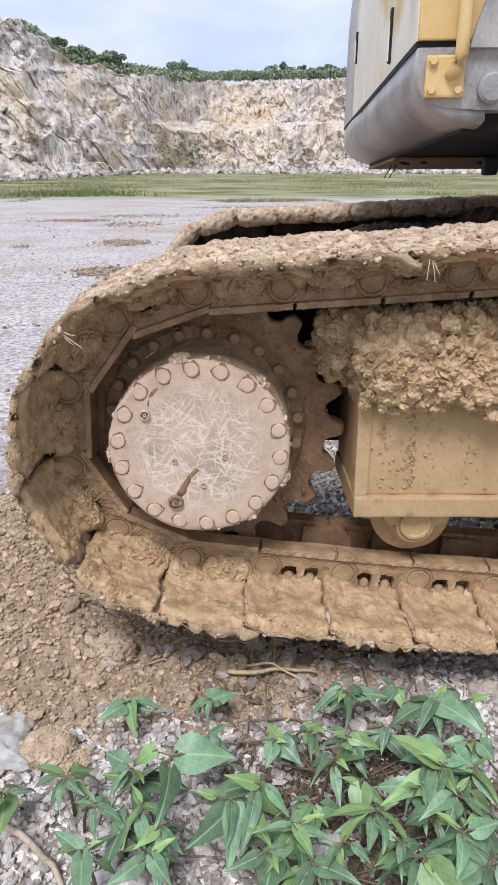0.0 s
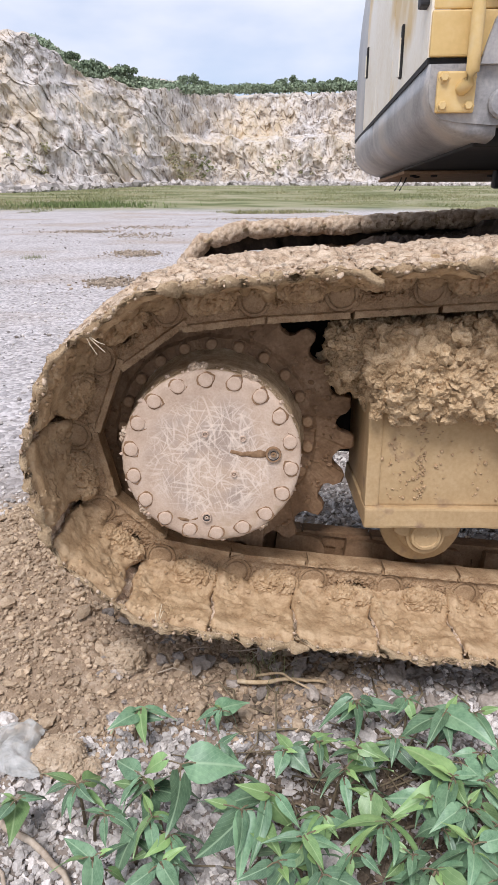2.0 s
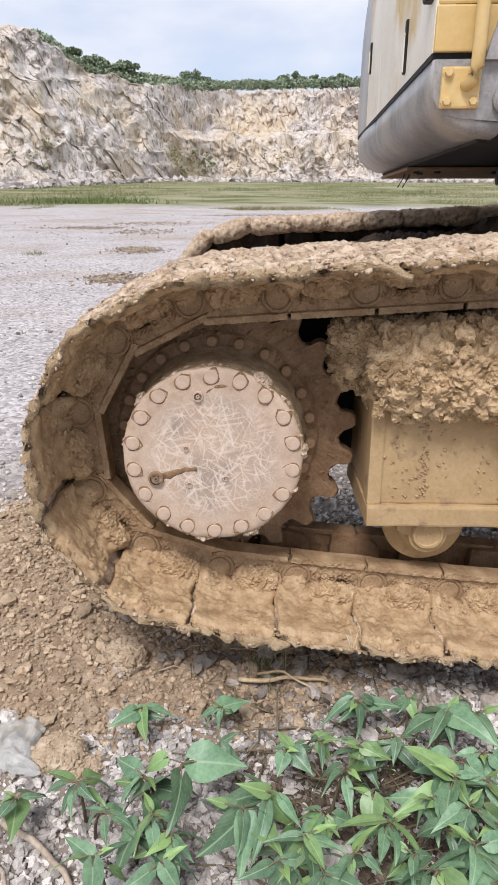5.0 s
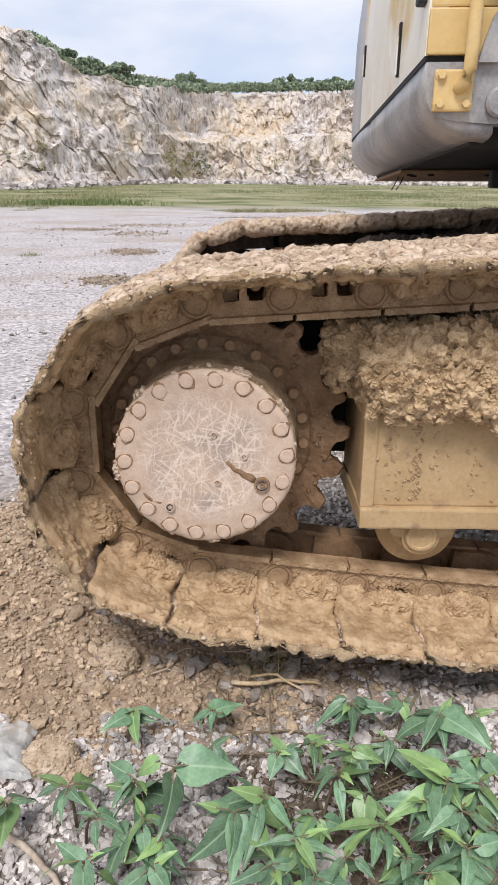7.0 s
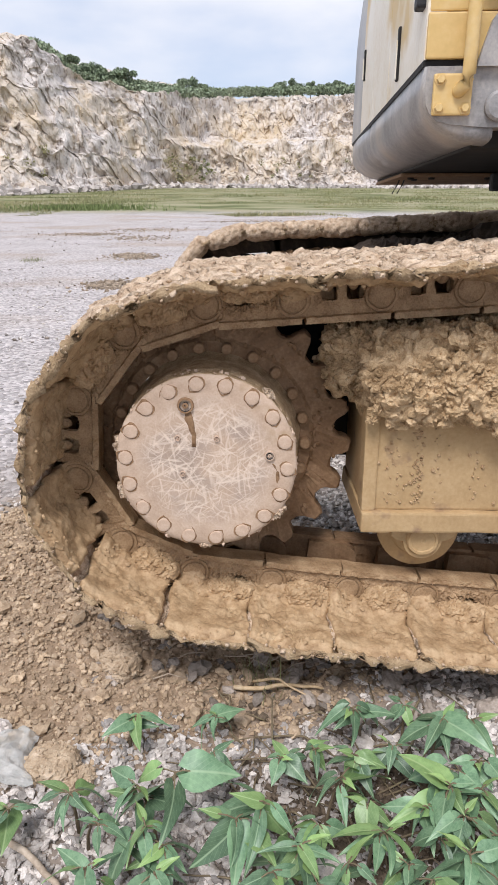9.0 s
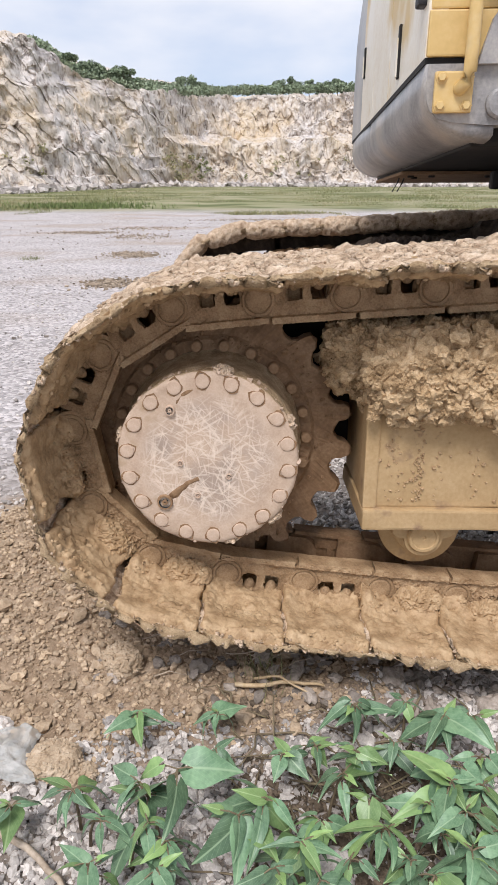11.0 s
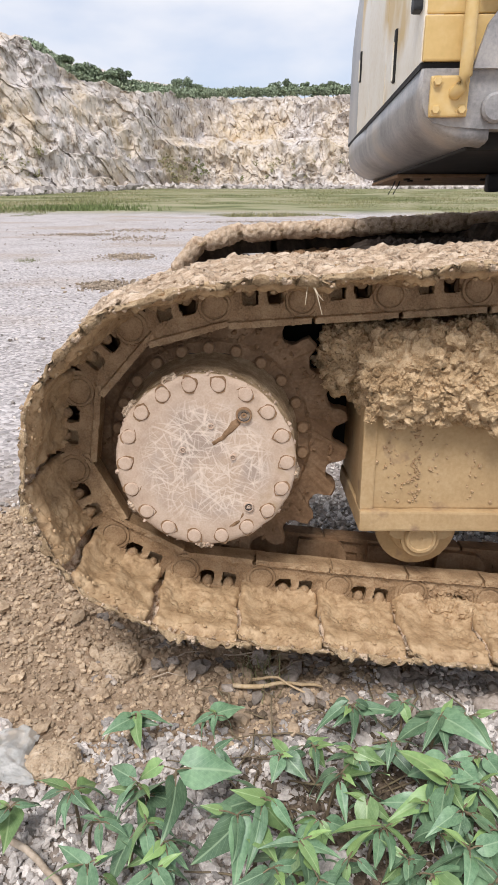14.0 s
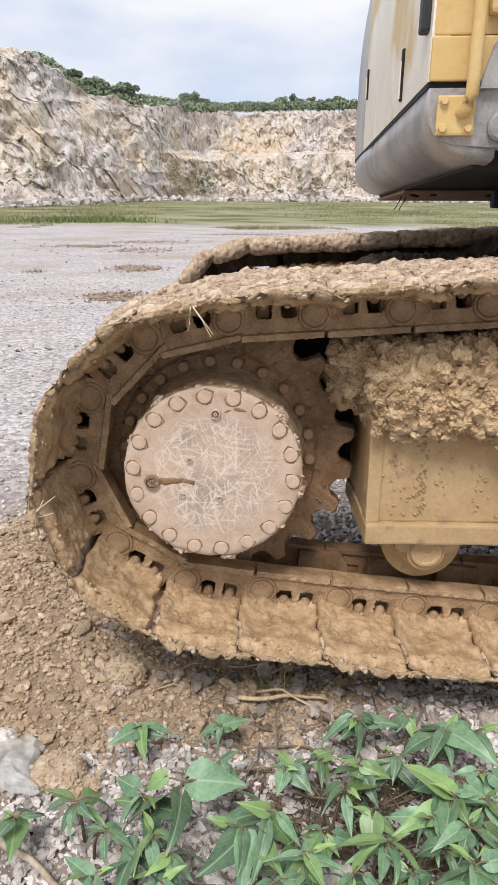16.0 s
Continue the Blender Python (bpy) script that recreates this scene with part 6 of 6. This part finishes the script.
def creeper(i, x, y, h, n, size):
    """A shoot: a bent stem from its root with stalked leaves turned every way, young ones at the tip."""
    r = random.Random(400 + i)
    rx_, ry_ = x + r.uniform(-0.05, 0.05), y + r.uniform(-0.01, 0.06)
    g = float(ground_height(np.array([rx_]), np.array([ry_]))[0])
    plant = thing("creeper_plant", "green creeper with arrow-shaped leaves growing from gravel", "plant", "creeping plants", pose(rx_, ry_, g))
    tip = Vector((x - rx_, y - ry_, h - g))
    pts = [Vector((0, 0, -0.01)), Vector((tip.x * 0.15, tip.y * 0.15, tip.z * 0.35)), Vector((tip.x * 0.5, tip.y * 0.5, tip.z * 0.75)), tip]
    bm = bmesh.new()
    add_tube(bm, pts, 0.0036, 7, 0.6)
    part("stem", bm, STEM, plant, "brown-green stem", smooth=True)
    a0 = r.uniform(0, 360)
    for k in range(n):
        f = 1.0 if k < 3 else r.uniform(0.45, 0.95)
        base = pts[2].lerp(tip, (f - 0.45) / 0.55) if f > 0.45 else pts[2]
        a = 270 + ((a0 + 137.5 * k) % 360 - 180) * 0.78 + r.uniform(-15, 15)
        young = k == 0 and r.random() < 0.75
        lift = r.uniform(10, 45) if young else r.uniform(-48, 14)
        stalk = r.uniform(0.010, 0.026) * size
        d = Vector((math.cos(radians(a)), math.sin(radians(a)), math.tan(radians(max(lift, 5))))).normalized()
        end = base + d * stalk
        bm = bmesh.new()
        add_tube(bm, [base, base.lerp(end, 0.5) + Vector((0, 0, 0.003)), end], 0.0014, 5)
        part("stalk", bm, STEM, plant)
        sc = size * (r.uniform(0.36, 0.66) if r.random() < 0.8 else r.uniform(0.7, 0.88)) * (0.8 if young else 1.0)
        sc = min(sc, 0.92)
        me = YOUNG[k % 2] if young else (MID_LEAVES[r.randrange(3)] if r.random() < 0.22 else LEAVES[r.randrange(7)])
        roll = r.uniform(-48, 48)
        m = Matrix.Translation(end) @ Euler((radians(roll), radians(-lift), radians(a)), "XYZ").to_matrix().to_4x4() @ Matrix.Scale(sc, 4)
        part("leaf", me, None, plant, m=m)


for i, row in enumerate(PLANTS_A + PLANTS_B):
    creeper(i, row[0], row[1], row[2], row[3] + 2, row[4])


def twig(name, pts, r, material, label, category):
    bm = bmesh.new()
    fine = []
    for a, b in zip(pts, pts[1:]):
        fine += [Vector(a).lerp(Vector(b), k / 4) for k in range(4)]
    fine.append(Vector(pts[-1]))
    fine = [p + noise.noise_vector(p * 18) * r * 1.6 + noise.noise_vector(p * 7) * 0.006 for p in fine]
    add_tube(bm, fine, r, 7, 0.6)
    return tagged(part(name, bm, material, smooth=True), label, category, "twigs on the ground")


twig("stick", [(-0.56, 0.90, 0.012), (-0.44, 0.825, 0.022), (-0.34, 0.76, 0.02), (-0.29, 0.70, 0.012)], 0.0075, WOOD, "dry grey-brown stick lying on the gravel", "stick")
twig("stick", [(-0.52, 0.83, 0.01), (-0.45, 0.76, 0.014), (-0.41, 0.70, 0.01)], 0.005, WOOD, "thin dry stick lying on the gravel", "stick")
twig("straw_stalk", [(-0.05, 1.225, 0.03), (0.03, 1.215, 0.04), (0.10, 1.235, 0.035), (0.17, 1.22, 0.03)], 0.006, STRAW, "dry straw stalk beside the track", "straw")
twig("straw_stalk", [(-0.02, 1.25, 0.03), (0.06, 1.235, 0.045), (0.13, 1.20, 0.03)], 0.004, STRAW, "dry straw stalk beside the track", "straw")
for i in range(54):
    r = random.Random(900 + i)
    x_, y_ = r.uniform(-0.06, 0.5), r.uniform(0.68, 1.18)
    a_ = r.uniform(0, 3.14)
    l_ = r.uniform(0.09, 0.2)
    z_ = float(ground_height(np.array([x_]), np.array([y_]))[0]) + 0.012
    twig("vine_stem", [(x_, y_, z_), (x_ + l_ * 0.5 * math.cos(a_), y_ + l_ * 0.5 * math.sin(a_), z_ + r.uniform(0.004, 0.03)), (x_ + l_ * math.cos(a_ + 0.3), y_ + l_ * math.sin(a_ + 0.3), z_)], r.uniform(0.0014, 0.0034), STEM, "bare brown creeping stem on the gravel", "stem")
for i in range(16):
    r = random.Random(960 + i)
    x_, y_ = r.uniform(-0.30, 0.05), r.uniform(1.24, 1.42)
    a_ = r.uniform(-0.6, 0.9)
    l_ = r.uniform(0.05, 0.13)
    z_ = float(ground_height(np.array([x_]), np.array([y_]))[0]) + 0.014
    twig("root_thread", [(x_, y_, z_), (x_ + l_ * 0.5 * math.cos(a_), y_ + l_ * 0.5 * math.sin(a_), z_ + 0.014), (x_ + l_ * math.cos(a_), y_ + l_ * math.sin(a_), z_)], 0.0018, WOOD, "thin dark root thread in the soil", "root")


def crumpled_bag():
    """A torn clear plastic bag, half buried: a creased open sheet."""
    m = bpy.data.materials.new("cloudy_plastic")
    m.use_nodes = True
    b = m.node_tree.nodes["Principled BSDF"]
    b.inputs["Base Color"].default_value = (0.62, 0.62, 0.58, 1)
    b.inputs["Roughness"].default_value = 0.28
    b.inputs["Alpha"].default_value = 0.5
    n = m.node_tree.nodes.new("ShaderNodeTexNoise")
    n.inputs["Scale"].default_value = 25
    bp = m.node_tree.nodes.new("ShaderNodeBump")
    bp.inputs["Distance"].default_value = 0.004
    link_nodes(m.node_tree, n, "Fac", bp, "Height")
    link_nodes(m.node_tree, bp, "Normal", b, "Normal")
    nx, ny = 34, 26
    i, j = np.meshgrid(np.arange(nx + 1), np.arange(ny + 1))
    u, v = i.ravel() / nx, j.ravel() / ny
    p = np.c_[u * 3, v * 3, np.zeros(len(u))]
    d1, d2, who = worley(p * 1.4, 7)
    x = -0.625 + 0.175 * u + 0.02 * vnoise(p, 3)
    y = 0.955 + 0.13 * v + 0.02 * vnoise(p, 4)
    z = 0.012 + 0.030 * np.sin(np.pi * np.clip(v, 0, 1)) ** 0.7 * np.sin(np.pi * np.clip(u * 0.9 + 0.1, 0, 1)) ** 0.5 + 0.03 * d1 + 0.008 * vnoise(p * 3, 5)
    f = [(b_ * (nx + 1) + a_, b_ * (nx + 1) + a_ + 1, (b_ + 1) * (nx + 1) + a_ + 1, (b_ + 1) * (nx + 1) + a_) for b_ in range(ny) for a_ in range(nx)]
    return tagged(new("plastic_bag", mesh_of("plastic_bag", np.c_[x, y, z], f, m, True)), "crumpled cloudy clear plastic bag on the soil", "bag")


crumpled_bag()


# ---- grass margin, shrubs and trees ----
WEED = surface("weed_green", [(0.2, (0.11, 0.15, 0.055)), (0.8, (0.20, 0.24, 0.09))], 0.3, 3, 0.8, 0.0, 0.01, island=0.35)

def blades(name, xs, ys, zs, hs, ws, material, label, category, seed):
    """Narrow bent blades as one piece of stuff."""
    g = np.random.default_rng(seed)
    n = len(xs)
    a = g.uniform(0, 6.283, n)
    b = g.uniform(-0.5, 0.5, (n, 2)) * hs[:, None]
    dx, dy = np.cos(a) * ws / 2, np.sin(a) * ws / 2
    v = np.empty((n, 3, 3))
    v[:, 0] = np.c_[xs - dx, ys - dy, zs - 0.02]
    v[:, 1] = np.c_[xs + dx, ys + dy, zs - 0.02]
    v[:, 2] = np.c_[xs + b[:, 0], ys + b[:, 1], zs + hs]
    f = np.arange(3 * n).reshape(n, 3)
    return tagged(new(name, mesh_of(name, v.reshape(-1, 3), f, material)), label, category, kind="stuff")


n = 90000
yy = 30.5 + 42 * rng.random(n) ** 1.7
xx = (rng.random(n) * 2 - 1) * (yy * 0.62 + 3)
dens = fbm(np.c_[xx / 6, yy / 5, np.zeros(n)], 51, 3)
k = (dens > -0.12 - 0.35 * (yy > 36)) & (yy > 31.5 + 2.2 * fbm(np.c_[xx / 3.5, np.zeros(n), np.zeros(n)], 58, 3))
xx, yy, dens = xx[k], yy[k], dens[k]
hh = (0.05 + 0.12 * np.clip(dens + 0.3, 0, 1.2)) * (0.6 + 0.8 * rng.random(len(xx)))
blades("tall_grass", xx, yy, ground_height(xx, yy), hh, 0.018 + 0.035 * rng.random(len(xx)), GRASS, "green-brown grass along the foot of the quarry wall", "grass", 8)
n = 1800
yy = 35 + 4 * rng.random(n)
xx = -9.5 + 3.2 * rng.normal(0, 0.6, n)
blades("weed_clump", xx, yy, ground_height(xx, yy), 0.06 + 0.20 * rng.random(n), 0.05 + 0.06 * rng.random(n), WEED, "taller dark green weeds in the grass margin", "weeds", 9)
n = 90
blades("grass_tuft", -3.80 + 0.10 * rng.normal(0, 1, n), 11.3 + 0.15 * rng.normal(0, 1, n), np.zeros(n), 0.03 + 0.06 * rng.random(n), 0.01 + 0.01 * rng.random(n), GRASS, "small dry grass tuft on the gravel floor", "grass", 10)
n = 60
blades("grass_tuft", 0.02 + 0.03 * rng.normal(0, 1, n), 1.27 + 0.03 * rng.normal(0, 1, n), np.full(n, 0.02), 0.03 + 0.05 * rng.random(n), 0.003 + 0.002 * rng.random(n), GRASS, "small green grass tuft below the track", "grass", 11)

# fallen blocks along the foot
n = 4200
aa = np.radians(rng.uniform(-40, 40, n))
dd = np.interp(np.degrees(aa), [-62, -24, -17, -12, -6, -3, 8, 30, 62], [52, 60, 64, 72, 84, 90, 92, 86, 80]) - 3.5 + 4.5 * rng.random(n)
xx, yy = dd * np.sin(aa), dd * np.cos(aa)
ROCK_SCREE = surface("scree_rock", [(0.25, (0.24, 0.205, 0.18)), (0.5, (0.40, 0.36, 0.325)), (0.75, (0.56, 0.51, 0.47))], 1.2, 12, 0.95, 0.6, 0.05, island=0.35)
scatter("scree", xx, yy, 0.09 + 0.55 * rng.random(n) ** 4, PEBBLES, ROCK_SCREE, "pale fallen rock blocks at the foot of the wall", "rocks", 12, 0.2)


def leaf_cloud(rr, centres, per, leaf):
    """Small two-triangle leaves gathered round many clump centres."""
    c = np.repeat(np.array(centres)[:, :3], per, 0)
    s = np.repeat(np.array(centres)[:, 3], per)
    d = rr.normal(0, 1, c.shape)
    d /= np.linalg.norm(d, axis=1)[:, None]
    p = c + d * (s * rr.random(len(s)) ** 0.35)[:, None] * np.array([1, 1, 0.75])
    u = rr.normal(0, 1, c.shape)
    w = np.cross(u, rr.normal(0, 1, c.shape))
    u *= (leaf * (0.6 + 0.8 * rr.random(len(s))) / np.linalg.norm(u, axis=1))[:, None]
    w *= (leaf * 0.7 / np.linalg.norm(w, axis=1))[:, None]
    v = np.stack([p - u, p + w, p + u, p - w], 1).reshape(-1, 3)
    return v, np.arange(len(v)).reshape(-1, 4)


def rim_z(az_deg, dist):
    """Height of the slope behind the rim at a bearing and a distance."""
    d0 = np.interp(az_deg, [-62, -24, -17, -12, -6, -3, 8, 30, 62], [61, 69, 73, 81, 93, 108, 110, 104, 98])
    e0 = 1.05 + np.interp(az_deg, [-20.5, -16.2, -14.2, -9.6, -6.6, -5.2, 3, 8, 20], [11.4, 9.9, 8.1, 7.0, 6.75, 6.65, 6.8, 6.85, 7.1])
    z0 = 1.13 + (d0 - 9) * np.tan(np.radians(e0))
    return z0 + (dist - d0) * ((z0 * 0.25 + 12.5) / (d0 * 1.2))


def tree(i, az, dist, h, spread):
    """A broad-leaved tree: tapered trunk, limbs, crown of many small leaves in uneven clumps."""
    rr = np.random.default_rng(700 + i)
    x, y = dist * math.sin(radians(az)), dist * math.cos(radians(az))
    t = thing("tree", "dark green broad-leaved tree on the hill above the quarry", "tree", "trees on the hill", pose(x, y, float(rim_z(az, dist)) - 0.8, 0, 0, i * 50))
    bm = bmesh.new()
    add_tube(bm, [(0, 0, -1), (0.1, 0, h * 0.3), (0.0, 0.15, h * 0.55)], h * 0.035, 8, 0.5)
    cs = []
    for k in range(9):
        a = k * 2.4 + rr.random()
        rad = spread * (0.25 + 0.65 * rr.random())
        z = h * (0.45 + 0.5 * rr.random())
        cs.append((rad * math.cos(a), rad * math.sin(a), z, spread * (0.28 + 0.28 * rr.random())))
        add_tube(bm, [(0, 0.1, h * 0.4), (rad * 0.5 * math.cos(a), rad * 0.5 * math.sin(a), (h * 0.4 + z) / 2), (rad * math.cos(a), rad * math.sin(a), z)], h * 0.012, 5, 0.4)
    part("trunk", bm, BARK, t)
    v, f = leaf_cloud(rr, cs, 170, 0.11 + 0.015 * h)
    part("crown", mesh_of("crown", v, f, HAZY_FOLIAGE), None, t)


TREES = [(-14.4, 80, 3.6, 1.9), (-13.3, 83, 3.4, 2.0), (-12.4, 84, 4.0, 2.3), (-11.3, 86, 3.6, 2.2), (-10.3, 88, 4.2, 2.4), (-9.4, 92, 2.4, 1.6), (-5.3, 125, 4.6, 3.4), (-4.4, 128, 3.2, 2.6),
         (1.6, 140, 3.6, 2.6), (2.9, 142, 4.4, 3.0), (4.1, 142, 3.8, 2.8), (5.6, 144, 3.0, 2.4), (6.3, 144, 4.0, 2.2), (8.8, 142, 4.0, 3.0), (12, 140, 4.0, 3.0)]
for i, (az, dist, h, spread) in enumerate(TREES):
    tree(i, az, dist, h * 0.56, spread * 0.55)

# low scrub all over the slope behind the rim
n = 1700
aa = rng.uniform(-17, 22, n)
d0 = np.interp(aa, [-62, -24, -17, -12, -6, -3, 8, 30, 62], [61, 69, 73, 81, 93, 108, 110, 104, 98])
dd = d0 + 1.0 + 42 * rng.random(n) ** 1.6
cz = rim_z(aa, dd)
cents = np.c_[dd * np.sin(np.radians(aa)), dd * np.cos(np.radians(aa)), cz - 0.1, 0.4 + 0.7 * rng.random(n)]
v, f = leaf_cloud(rng, cents, 40, 0.19)
tagged(new("scrub", mesh_of("scrub", v, f, HAZY_FOLIAGE)), "dark green scrub covering the hill behind the rim", "scrub", kind="stuff")
# a few bushes hanging on the rock
n = 60
aa = np.r_[rng.normal(-6.4, 0.7, 22), rng.normal(-4.6, 0.5, 14), rng.uniform(-20, 10, 24)]
dd = np.interp(aa, [-62, -24, -17, -12, -6, -3, 8, 30, 62], [52, 60, 64, 72, 84, 90, 92, 86, 80]) + 0.5
zz = 2.2 + 2.6 * rng.random(n)
cents = np.c_[(dd + zz * 0.55) * np.sin(np.radians(aa)), (dd + zz * 0.55) * np.cos(np.radians(aa)), zz, 0.3 + 0.4 * rng.random(n)]
v, f = leaf_cloud(rng, cents, 20, 0.13)
tagged(new("ledge_scrub", mesh_of("ledge_scrub", v, f, GRASS)), "sparse green growth in gullies of the rock", "scrub", kind="stuff")


def motions():
    """The running track and its drive wheel."""
    times = [i * 0.25 for i in range(65)]
    walk(sprocket, [(t, pose(0, 0, 0, 0, -turn_at(t), 0)) for t in times])
    for k, shoe in SHOES:
        walk(shoe, [(t, shoe_pose(k, t)) for t in times])


motions()
